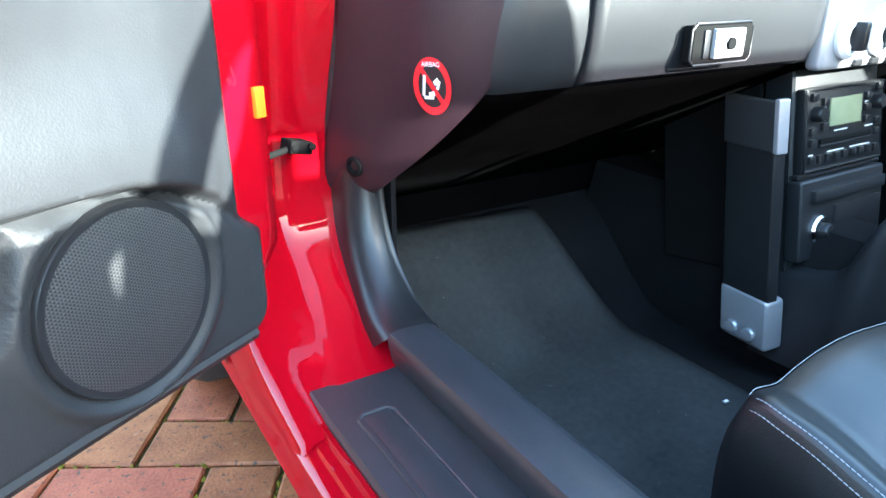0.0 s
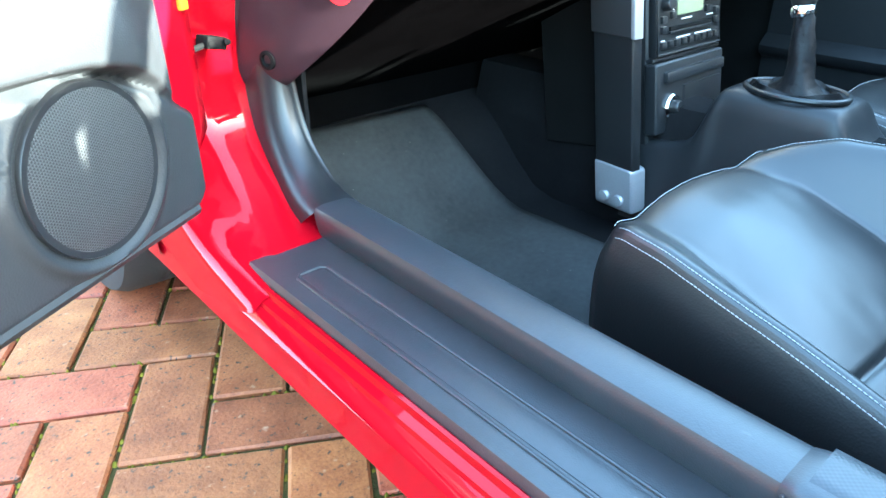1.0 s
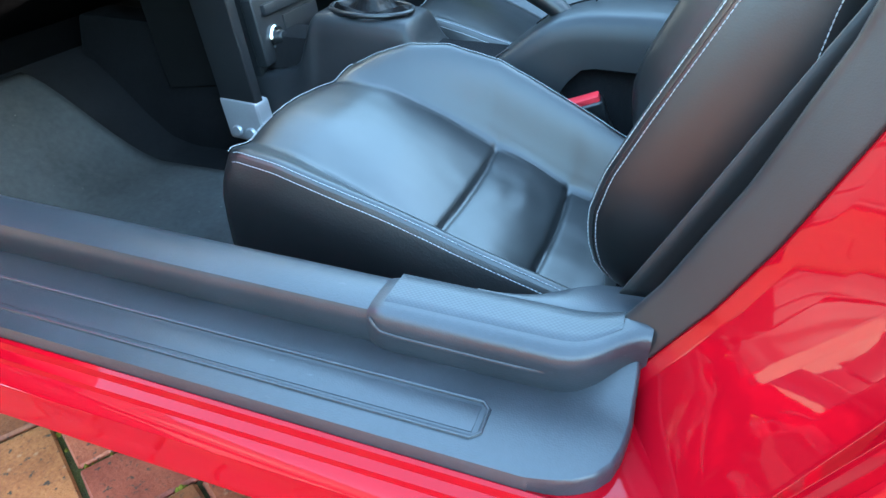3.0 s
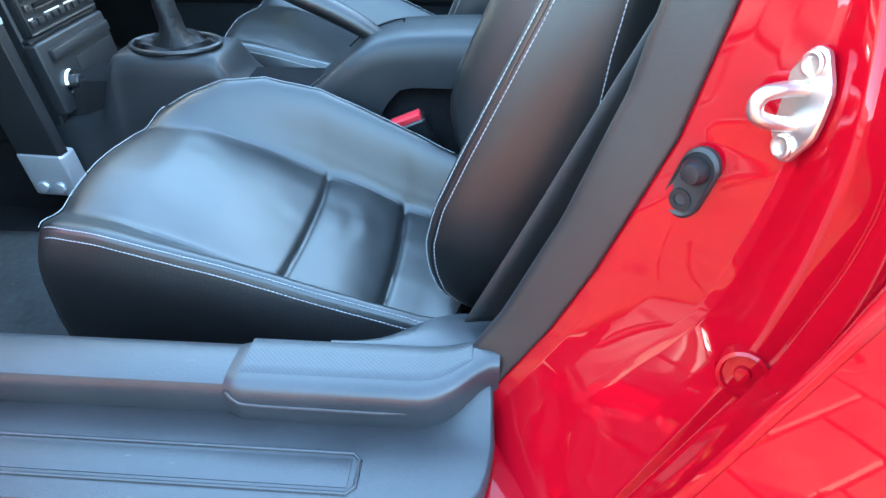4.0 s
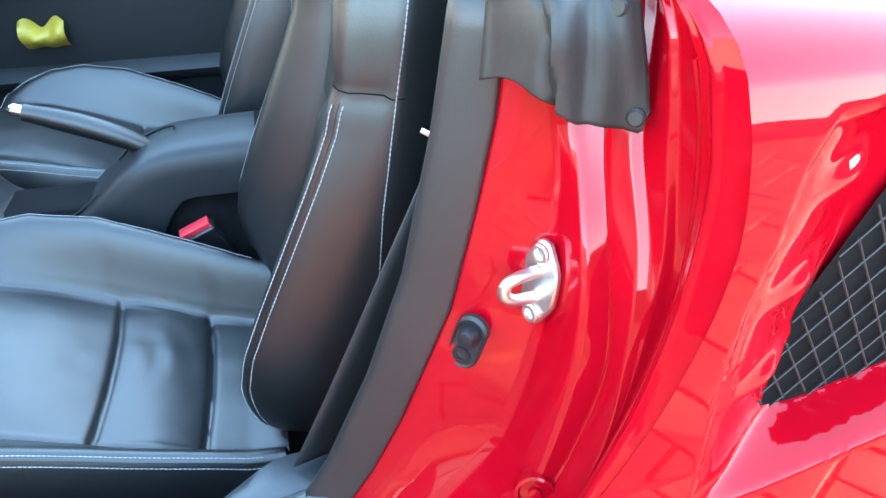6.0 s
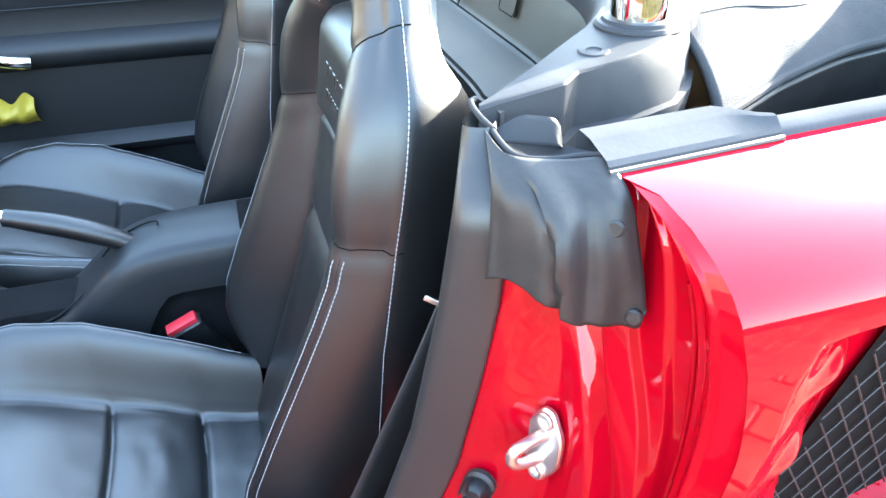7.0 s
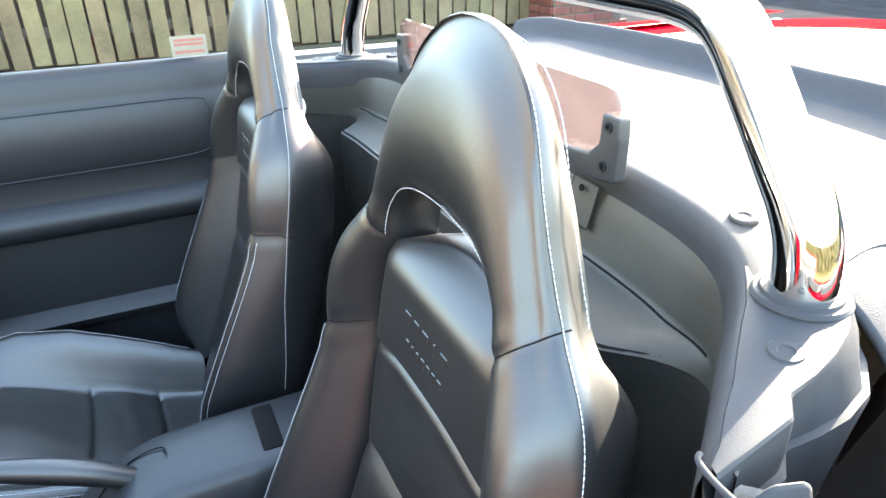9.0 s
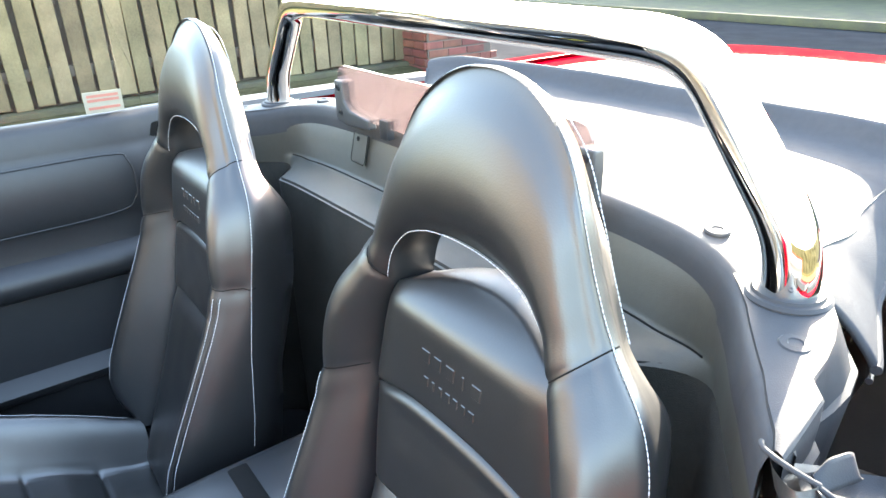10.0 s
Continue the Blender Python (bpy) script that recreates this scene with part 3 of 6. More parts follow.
# moulded line along the pad's flank that turns up at its rear end
line = [(-0.6885, 0.372, 0.349), (-0.6890, 0.366, 0.341), (-0.6888, 0.355, 0.3365), (-0.6885, 0.30, 0.335), (-0.6880, 0.24, 0.3345), (-0.6835, 0.215, 0.336), (-0.6760, 0.197, 0.341), (-0.666, 0.184, 0.352), (-0.660, 0.180, 0.362)]
part("pad_line", tube(spline(line, 6), 0.0014, 8), SILL_PLASTIC, sill_trim)
rows = []
for y in np.linspace(0.30, 0.150, 16):
    w = 0.050 * smoothstep(0.29, 0.19, y)
    rows.append([(-0.634, y, 0.352), (-0.628, y, 0.3535), (-0.626 + w * 0.5, y, 0.352), (-0.626 + w, y, 0.346), (-0.622 + w, y, 0.320)])
part("seat_side_wing", grid(rows), SILL_PLASTIC, sill_trim, smooth=60)
# front kick panel that sweeps up the post
kick = []
K = [((-0.684, 0.905, 0.345), (-0.630, 0.905, 0.346)), ((-0.682, 0.94, 0.352), (-0.631, 0.93, 0.350)), ((-0.677, 0.978, 0.372), (-0.632, 0.960, 0.366)), ((-0.673, 1.012, 0.41), (-0.634, 0.992, 0.402)),
     ((-0.669, 1.028, 0.46), (-0.636, 1.010, 0.455)), ((-0.666, 1.03, 0.52), (-0.637, 1.015, 0.52))]
L = spline([k[0] for k in K], 5)
R = spline([k[1] for k in K], 5)
for a, b in zip(L, R):
    mid = (a + b) / 2 + Vector((0, -0.010, 0.005))
    o = a + Vector((-0.004, 0.03, -0.025))
    i = b + Vector((0.007, 0.012, -0.008))
    i2 = b + Vector((0.016, 0.16, -0.04))
    kick.append(spline([o, a, mid, b, i, i2], 4))
part("kick_panel", grid(kick), PLASTIC_SMOOTH, sill_trim, smooth=60)

floor = part("floor", grid([[(x, y, 0.135 + 0.16 * smoothstep(1.05, 1.30, y)) for x in np.linspace(-0.63, 0.63, 20)] for y in np.linspace(-0.2, 1.3, 30)]), CARPET)
tagged(floor, "black carpeted car floor rising to the bulkhead", "floor", kind="structure")
mat_rows = []
for y in np.linspace(0.66, 1.27, 26):
    mat_rows.append([(x, y, 0.142 + 0.16 * smoothstep(1.03, 1.27, y) + 0.003 * math.sin(9 * x + 5 * y)) for x in np.linspace(-0.60, -0.17 - 0.05 * smoothstep(1.0, 1.25, y), 20)])
mat_ob = part("floor_mat", grid(mat_rows), MAT_PILE)
tagged(mat_ob, "worn charcoal carpet mat in the passenger footwell", "floor mat")
thicken(mat_ob, 0.006)

fleck = part("paper_fleck", box((-0.225, 0.825, 0.147), (-0.217, 0.830, 0.1495), 0.0006, 1), LABEL_WHITE)
tagged(fleck, "tiny scrap of white paper on the mat", "litter")

# ---- dashboard ----
dash = thing("dashboard", "black dashboard with glovebox and maroon-tinted end panel", "dashboard", (0, 0.95, 0.6))
DASH = [(1.28, 0.84), (1.05, 0.845), (0.92, 0.82), (0.880, 0.775), (0.866, 0.72), (0.858, 0.66), (0.860, 0.62), (0.868, 0.592), (0.885, 0.574), (0.930, 0.551), (0.985, 0.521), (1.04, 0.491),
        (1.10, 0.458), (1.29, 0.352)]
prof = spline([(0, y, z) for y, z in DASH], 3)
rows = []
for x in np.linspace(-0.645, 0.64, 40):
    e = smoothstep(-0.56, -0.65, x)
    rows.append([(x, p.y + 0.09 * e * e, p.z) for p in prof])
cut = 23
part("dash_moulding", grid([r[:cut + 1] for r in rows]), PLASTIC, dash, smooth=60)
# underside split off and coloured near-black to stand for its shade
part("under_tray", grid([r[cut:] for r in rows]), FELT_SHADE, dash, "felt tray under the dashboard, coloured near-black as shade", smooth=60)
END = [(0.82, (-0.668, 0.985), (-0.655, 0.950), (-0.635, 0.905), (-0.605, 0.878), (-0.575, 0.866)), (0.74, (-0.668, 0.995), (-0.655, 0.955), (-0.635, 0.905), (-0.605, 0.878), (-0.574, 0.866)),
       (0.66, (-0.668, 1.012), (-0.655, 0.965), (-0.635, 0.910), (-0.605, 0.880), (-0.572, 0.866)), (0.60, (-0.669, 1.035), (-0.655, 0.985), (-0.638, 0.930), (-0.612, 0.895), (-0.580, 0.878)),
       (0.555, (-0.670, 1.050), (-0.657, 1.000), (-0.640, 0.955), (-0.620, 0.925), (-0.600, 0.906)), (0.51, (-0.671, 1.060), (-0.660, 1.020), (-0.648, 0.985), (-0.635, 0.965), (-0.622, 0.952)),
       (0.475, (-0.672, 1.066), (-0.664, 1.045), (-0.655, 1.020), (-0.648, 1.005), (-0.640, 0.995)), (0.456, (-0.670, 1.070), (-0.660, 1.060), (-0.652, 1.05), (-0.645, 1.045), (-0.638, 1.04))]
end_rows = [spline([(q[0], q[1], r[0]) for q in r[1:]], 5) for r in END]
end_grid = list(zip(*[spline([row[j] for row in end_rows], 5) for j in range(len(end_rows[0]))]))
end_ob = part("end_panel", grid(end_grid), DASH_SIDE, dash, "maroon-tinted black end panel", smooth=60)
thicken(end_ob, 0.006, 1)
lid_grid = [[p + Vector((-0.0035, -0.001, 0)) for p in row[2:9]] for row in end_grid[5:24]]
fuse = part("fuse_lid", grid(lid_grid), DASH_SIDE, dash, smooth=60)
thicken(fuse, 0.003, 0)
part("trim_screw", lathe([(0.011, -0.004), (0.011, 0.002), (0.007, 0.003), (0.006, -0.001), (0.0, -0.001)], 18, aim((-0.663, 1.012, 0.494), (-0.95, -0.3, 0))), DARK, dash)
part("door_seal", tube(spline([(-0.668, 0.985, 0.80), (-0.668, 1.012, 0.66), (-0.670, 1.045, 0.56), (-0.672, 1.064, 0.50), (-0.672, 1.068, 0.455)], 5), 0.006, 8), RUBBER, dash)
# glovebox lid with its latch
lid = []
for x in np.linspace(-0.49, -0.134, 24):
    lid.append([(x, 0.8525 - 0.0, 0.80), (x, 0.8525, 0.72), (x, 0.8495, 0.66), (x, 0.8525, 0.615), (x, 0.862, 0.586), (x, 0.875, 0.580)])
glove = part("glovebox_lid", grid(lid), PLASTIC, dash)
thicken(glove, 0.012, 1)
# solid box, not a hollow: its black stands for the recess's shade
part("latch_recess", box((-0.372, 0.8362, 0.598), (-0.282, 0.850, 0.634), 0.0015), DARK, glove)
part("recess_lip", tube([(-0.368, 0.8376, 0.596), (-0.286, 0.8376, 0.596), (-0.280, 0.8376, 0.602), (-0.280, 0.8376, 0.630), (-0.286, 0.8376, 0.636), (-0.368, 0.8376, 0.636), (-0.374, 0.8376, 0.630), (-0.374, 0.8376, 0.602)], 0.0014, 8, True), PLASTIC, glove)
part("latch_bar", box((-0.3585, 0.8335, 0.602), (-0.350, 0.842, 0.630), 0.002), PLASTIC, glove)
part("latch", box((-0.345, 0.8310, 0.6015), (-0.299, 0.842, 0.6305), 0.002), SILVER, glove, "pale latch plate with a keyhole")
part("keyhole", lathe([(0.006, 0), (0.006, 0.003), (0.0, 0.003)], 14, aim((-0.322, 0.8312, 0.616), (0, -1, 0))), DARK, glove)

# airbag warning label on the end panel
lab = thing("warning_label", "round red airbag warning label with white pictogram", "label", (-0.628, 0.912, 0.585))
ring = aim((-0.6285, 0.9075, 0.588), (-0.80, -0.57, -0.17)) @ Matrix.Diagonal((0.60, 0.74, 1, 1))


def disc(a, b, m, z0=0.0, z1=0.0008, seg=32, hole=0.0):
    bm = bmesh.new()
    n = seg
    outer = [bm.verts.new(m @ Vector((a * math.cos(2 * math.pi * k / n), b * math.sin(2 * math.pi * k / n), z1))) for k in range(n)]
    if hole:
        inner = [bm.verts.new(m @ Vector((a * hole * math.cos(2 * math.pi * k / n), b * hole * math.sin(2 * math.pi * k / n), z1))) for k in range(n)]
        for k in range(n):
            bm.faces.new((outer[k], outer[(k + 1) % n], inner[(k + 1) % n], inner[k]))
    else:
        bm.faces.new(outer)
    return bm


part("label_ground", disc(0.029, 0.034, ring, z1=0.0006), LABEL_BLACK, lab)
part("label_ring", disc(0.031, 0.036, ring, z1=0.0011, hole=0.74), LABEL_RED, lab)
slash = box((-0.003, -0.031, 0.0008), (0.003, 0.031, 0.0013), 0, 1, ring @ Matrix.Rotation(radians(38), 4, "Z"))
part("label_slash", slash, LABEL_RED, lab)
for lo, hi, rot in (((-0.015, -0.014, 0.0012), (-0.011, 0.012, 0.0016), -8), ((-0.014, -0.016, 0.0012), (0.002, -0.012, 0.0016), 0), ((-0.008, -0.012, 0.0012), (0.001, -0.006, 0.0016), 15), ((0.005, -0.002, 0.0012), (0.014, 0.004, 0.0016), 35), ((0.007, 0.000, 0.0012), (0.011, 0.011, 0.0016), -20)):
    part("pictogram_bar", box(lo, hi, 0, 1, ring @ Matrix.Rotation(radians(rot), 4, "Z")), LABEL_WHITE, lab)
txt = bpy.data.curves.new("airbag_text", "FONT")
txt.body, txt.size, txt.align_x = "AIRBAG", 0.0085, "CENTER"
txt.materials.append(LABEL_WHITE)
tx = new("lettering", txt)
tx.matrix_world = ring @ Matrix.Translation((0, 0.0245, 0.0016))
tx.parent = lab
tx.matrix_parent_inverse = lab.matrix_world.inverted()

# ---- seats ----
def make_seat(cx, dy, label):
    seat = thing("bucket_seat", label, "car seat", (cx, 0.4 + dy, 0.135), group="car seats")
    O = Vector((cx, dy, 0))

    # cushion
    zc = table([0.20, 0.24, 0.29, 0.39, 0.50, 0.58, 0.63, 0.66], [0.224, 0.228, 0.238, 0.276, 0.318, 0.345, 0.352, 0.345])
    ze_out = table([0.20, 0.24, 0.39, 0.50, 0.58, 0.63, 0.66], [0.284, 0.288, 0.322, 0.345, 0.360, 0.362, 0.352])
    ze_in = table([0.20, 0.24, 0.33, 0.42, 0.50, 0.56, 0.61, 0.66], [0.300, 0.315, 0.352, 0.385, 0.397, 0.394, 0.378, 0.352])
    w_out = table([0.20, 0.24, 0.45, 0.58, 0.63, 0.66], [0.200, 0.198, 0.178, 0.166, 0.160, 0.150])
    w_in = table([0.20, 0.30, 0.42, 0.50, 0.57, 0.62, 0.66], [0.150, 0.172, 0.195, 0.203, 0.200, 0.186, 0.165])

    def top(u, y):
        s = abs(u)
        w = w_out(y) if u < 0 else w_in(y)
        ze = ze_out(y) if u < 0 else ze_in(y)
        g = smoothstep(0.66, 0.97, s) if u < 0 else smoothstep(0.60, 0.93, s)
        z = zc(y) + (ze - zc(y)) * g
        z += 0.010 * (1 - (s / 0.66) ** 2) * smoothstep(0.39, 0.50, y) if s < 0.66 else 0.0
        inner = 1 - (smoothstep(0.70, 0.76, s) if u < 0 else smoothstep(0.60, 0.68, s))
        for yc, dep in ((0.398, 0.0055), (0.288, 0.0055)):
            z -= dep * math.exp(-((y - yc - 0.012 * u * u) / 0.0042) ** 2) * inner
        z += 0.005 * inner * math.sin(math.pi * min(1, max(0, (y - 0.29) / 0.105)))
        z += 0.0016 * inner * math.sin(165 * y + 3.5 * math.sin(5 * u + 2) + 9 * u) * math.exp(-((y - 0.345) / 0.030) ** 2 - ((u - 0.15) / 0.30) ** 2)
        z += 0.0016 * noise.noise((u * 3.1, y * 15, 4.0 + cx)) + 0.0007 * noise.noise((u * 9, y * 42, 8.0))
        edge = 0.72 if u < 0 else 0.66
        z -= 0.005 * math.exp(-((s - edge) / 0.016) ** 2) * smoothstep(0.62, 0.50, y)
        z -= 0.006 * smoothstep(0.97, 1.0, s)
        yy = y + (0.012 * (1 - u * u) * smoothstep(0.55, 0.66, y))
        return O + Vector((u * w, yy, z))

    us = np.concatenate([np.linspace(-1, -0.6, 18), np.linspace(-0.56, 0.5, 20), np.linspace(0.54, 1, 22)])
    ys = np.concatenate([np.linspace(0.20, 0.27, 8), np.linspace(0.274, 0.305, 12), np.linspace(0.31, 0.38, 8), np.linspace(0.384, 0.415, 12), np.linspace(0.42, 0.645, 24)])
    G = [[top(u, y) for u in us] for y in ys]
    part("cushion", grid(G), LEATHER_SEAT, seat, smooth=70)
    # skirt round the sides and the front
    border = [r[0] for r in G] + list(G[-1][1:-1]) + [r[-1] for r in G][::-1]
    c = O + Vector((0.0, 0.40, 0.2))
    skirt = []
    for p in border:
        d = Vector((p.x - c.x, (p.y - c.y) * 0.55, 0)).normalized()
        bot = 0.150
        skirt.append(spline([p, p + d * 0.006 + Vector((0, 0, -0.012)), p + d * 0.016 + Vector((0, 0, -0.05)), Vector((p.x, p.y, bot + 0.06)) + d * 0.012, Vector((p.x, p.y, bot)) - d * 0.012,
                             Vector((p.x, p.y, bot - 0.01)) - d * 0.05], 3))
    part("cushion_side", grid(skirt), LEATHER_SIDE, seat, smooth=70)
    # seams
    line_a = [top(-0.985, y) + Vector((0, 0, 0.001)) for y in np.linspace(0.225, 0.64, 60)]
    line_b = [top(-1, y) + Vector((-0.0035, 0, -0.0055)) for y in np.linspace(0.225, 0.64, 60)]
    line_c = [top(u, 0.643) + Vector((0, 0.003, 0.001)) for u in np.linspace(-0.98, 0.98, 60)]
    line_d = [top(0.955, y) + Vector((0, 0, 0.0012)) for y in np.linspace(0.225, 0.64, 60)]
    for line in (line_a, line_b, line_c, line_d):
        part("cushion_stitching", stitches([line], 0.0046, 0.0041, 0.00055), THREAD, seat, "light grey stitching")

    # backrest: a leather hoop round a centre panel, with an opening under the headrest
    spine = table([0.22, 0.30, 0.45, 0.55, 0.66, 0.79, 0.84, 0.92, 1.01], [0.222, 0.194, 0.138, 0.106, 0.078, 0.063, 0.059, 0.056, 0.036])
    ridge = table([0.27, 0.285, 0.30, 0.32, 0.345, 0.376, 0.416, 0.47, 0.535, 0.60, 0.64, 0.69, 0.72, 0.75, 0.775, 0.80, 0.84, 0.92, 1.01],
                  [0.175, 0.186, 0.202, 0.217, 0.225, 0.228, 0.219, 0.196, 0.166, 0.136, 0.119, 0.106, 0.101, 0.094, 0.085, 0.073, 0.060, 0.054, 0.037])
    side = table([0.27, 0.30, 0.40, 0.47, 0.57, 0.68, 0.776, 0.84, 0.92, 1.01], [0.12, 0.12, 0.102, 0.092, 0.082, 0.064, 0.048, 0.038, 0.037, 0.025])
    half = [(0.170, 0.278, 0.125, 0.29), (0.192, 0.32, 0.122, 0.32), (0.200, 0.42, 0.126, 0.42), (0.201, 0.52, 0.131, 0.52), (0.200, 0.60, 0.137, 0.61), (0.197, 0.672, 0.139, 0.688),
            (0.194, 0.735, 0.128, 0.745), (0.180, 0.788, 0.117, 0.776), (0.147, 0.833, 0.111, 0.796), (0.128, 0.875, 0.103, 0.826), (0.110, 0.925, 0.080, 0.850), (0.085, 0.968, 0.052, 0.861), (0.046, 0.997, 0.025, 0.865)]
    pts = [(-a, b, -c2, d) for a, b, c2, d in half] + [(0, 1.006, 0, 0.866)] + [(a, b, c2, d) for a, b, c2, d in reversed(half)]
    NS = 8
    outer = spline([(p[0], 0, p[1]) for p in pts], NS)
    inner = spline([(p[2], 0, p[3]) for p in pts], NS)
    n = len(outer)
    SEAM1, SEAM2 = 8 * NS, 5 * NS   # below the headrest, and below the shoulder pads
    rows, seam_o, seam_r, seam_i = [], [], [], []
    for idx, (o, i) in enumerate(zip(outer, inner)):
        head = smoothstep(0.74, 0.84, o.z)
        tz = Vector((o.x - i.x, 0, o.z - i.z))
        out_dir = tz.normalized()
        k_end = min(idx, n - 1 - idx)
        pinch = 0.0030 * math.exp(-((k_end - SEAM1) / 1.0) ** 2) + 0.0030 * math.exp(-((k_end - SEAM2) / 1.1) ** 2)
        puff = 0.004 * math.sin(math.pi * (k_end - SEAM2) / (SEAM1 - SEAM2)) if SEAM2 < k_end < SEAM1 else 0.0

        def at(f, kind, d=0.0, push=0.0):
            p = i + tz * f + out_dir * push
            y0 = spine(p.z) + kind * (ridge(p.z) - spine(p.z)) if kind <= 1 else side(p.z)
            return O + Vector((p.x, y0 + d, p.z))
        ring = [at(0.0, 0, -0.055), at(-0.01, 0, -0.030), at(0.0, 0, -0.012), at(0.05, 0.05, -0.001 - pinch * 0.5)]
        for f, k, d in ((0.16, 0.16, 0.006), (0.30, 0.40, 0.010), (0.45, 0.66, 0.011), (0.60, 0.86, 0.009), (0.72, 0.97, 0.006), (0.82, 1.0, 0.002), (0.91, 1.0, -0.006)):
            ring.append(at(f, k, d + puff - pinch))
        ring += [at(0.98, 1, -0.018 + 0.008 * head + puff, -pinch), at(1.0, 1, -0.036 + 0.024 * head + puff, 0.004 + puff * 0.5 - pinch), at(1.0, 2, 0.004, 0.008 - 0.004 * head + puff * 0.4), at(1.0, 2, -0.006, 0.008 - 0.004 * head + puff * 0.4),
                 at(1.0, 2, -0.022 + 0.008 * head, 0.003 - 0.004 * head), at(0.93, 2, -0.040 + 0.016 * head, -0.006 * head), at(0.78, 2, -0.055 + 0.024 * head), at(0.6, 0, -0.088 + 0.036 * head), at(0.35, 0, -0.086 + 0.036 * head), at(0.12, 0, -0.075 + 0.026 * head)]
        rows.append(ring)
        seam_o.append(at(1.0, 2, 0.001, 0.0088 - 0.004 * head + puff * 0.4))
        seam_r.append(at(0.955, 2, -0.034 + 0.010 * head, 0.003 - 0.004 * head))
        seam_i.append(at(0.045, 0.05, 0.0008 - pinch * 0.5))
    part("back_hoop", grid(rows, close_u=True, caps=True), LEATHER, seat, "black leather hoop backrest with headrest", smooth=70)
    lines = [seam_o[16:-16], seam_r[64:-64], seam_i[SEAM1:-SEAM1]]
    # twin rows down the bolsters
    for sl in (slice(6, SEAM2), slice(n - SEAM2, n - 6)):
        lines.append([rows[k][9] + Vector((0, 0.0010, 0)) for k in range(n)[sl]])
        lines.append([rows[k][10] + Vector((0, 0.0010, 0)) for k in range(n)[sl]])
    for line in lines:
        part("back_stitching", stitches([line], 0.0046, 0.0041, 0.00055), THREAD, seat, "light grey stitching")
    # the pressed valley between the twin rows, and the seams across the hoop
    for sl in (slice(6, SEAM2), slice(n - SEAM2, n - 6)):
        part("bolster_seam", tube([(rows[k][9] + rows[k][10]) / 2 + Vector((0, 0.0002, 0)) for k in range(n)[sl]], 0.0007, 6), LEATHER_SIDE, seat)
    for k in (SEAM1, n - 1 - SEAM1, SEAM2, n - 1 - SEAM2):
        part("cross_seam", tube([rows[k][q] + Vector((0, 0.0003, 0)) for q in range(3, 15)], 0.0007, 6), DARK, seat)

    # centre panels: a shield above, two plain pads below
    wi = table([0.235, 0.32, 0.52, 0.565, 0.61, 0.66, 0.69, 0.745, 0.785], [0.118, 0.118, 0.117, 0.118, 0.130, 0.140, 0.139, 0.129, 0.119])

    def panel(u, z, lift, ztop):
        p = Vector((u * wi(z), 0, z))
        d = -0.012 + 0.75 * lift * (1 - abs(u) ** 10)
        if ztop:
            d -= 0.045 * smoothstep(0.765, 0.822, z) ** 2
        return O + Vector((p.x, spine(z) + d, p.z))

    def seam_high(u):
        return 0.686 - 0.022 * abs(u) ** 3

    def seam_low(u):
        return 0.566 - 0.006 * abs(u) ** 3

    up = []
    for v in np.linspace(0, 1, 44):
        up.append([panel(u, seam_high(u) + 0.001 + (0.815 - 0.028 * u * u - seam_high(u)) * v, 0.022 * math.sin(math.pi * min(1.0, v * 13 + 0.03) / 2), True) for u in np.linspace(-1, 1, 31)])
    back = [[q + Vector((0, -0.045, -0.004)) for q in up[-1]]]
    part("shield_panel", grid(up + back), LEATHER, seat, "black leather shield panel with embossed badge", smooth=70)
    for name, lo, hi, lift in (("middle_panel", seam_low, seam_high, 0.016), ("lumbar_panel", lambda u: 0.225, seam_low, 0.019)):
        low = []
        for v in np.linspace(0, 1, 30):
            rim_f = math.sin(math.pi / 2 * min(1.0, min(v, 1 - v) * 12 + 0.03))
            low.append([panel(u, lo(u) + (hi(u) - lo(u)) * v, lift * rim_f + 0.0012 * noise.noise((u * 3, v * 5, cx)), False) for u in np.linspace(-1, 1, 31)])
        part(name, grid(low), LEATHER, seat, smooth=70)
    for f in (seam_high, seam_low):
        part("panel_seam", tube([panel(u, f(u), 0.001, False) + Vector((0, 0.0012, 0)) for u in np.linspace(-0.99, 0.99, 41)], 0.0012, 6), DARK, seat)
    # pressed badge and the illegible line below it, as raised bars
    marks = [(-0.038 + 0.0185 * k, 0.749, (0.014, 0.004, 0.014, 0.012, 0.014)[k], 0.014) for k in range(5)] + [(-0.034 + 0.0112 * k, 0.724, (0.009, 0.007, 0.008, 0.008, 0.006, 0.005, 0.008)[k], 0.010) for k in range(7)]
    for du, z0, ww, hh in marks:
        y0 = panel(du / wi(z0), z0, 0.022, True).y - O.y
        part("badge_mark", box((-ww * 0.45, -0.0008, -hh * 0.45), (ww * 0.45, 0.0008, hh * 0.45), 0.0007, 1, pose(O.x + du, O.y + y0 + 0.0002, z0, 8)), LEATHER, seat)
    # hard back shell, runners
    part("seat_runner", box((cx - 0.17, 0.26 + dy, 0.135), (cx - 0.14, 0.60 + dy, 0.165), 0.004), DARK, seat)
    part("seat_runner", box((cx + 0.14, 0.26 + dy, 0.135), (cx + 0.17, 0.60 + dy, 0.165), 0.004), DARK, seat)
    return seat


make_seat(-0.325, 0.0, "black leather bucket seat with grey stitching, passenger side")
make_seat(0.303, 0.033, "black leather bucket seat with grey stitching beside the handbrake")

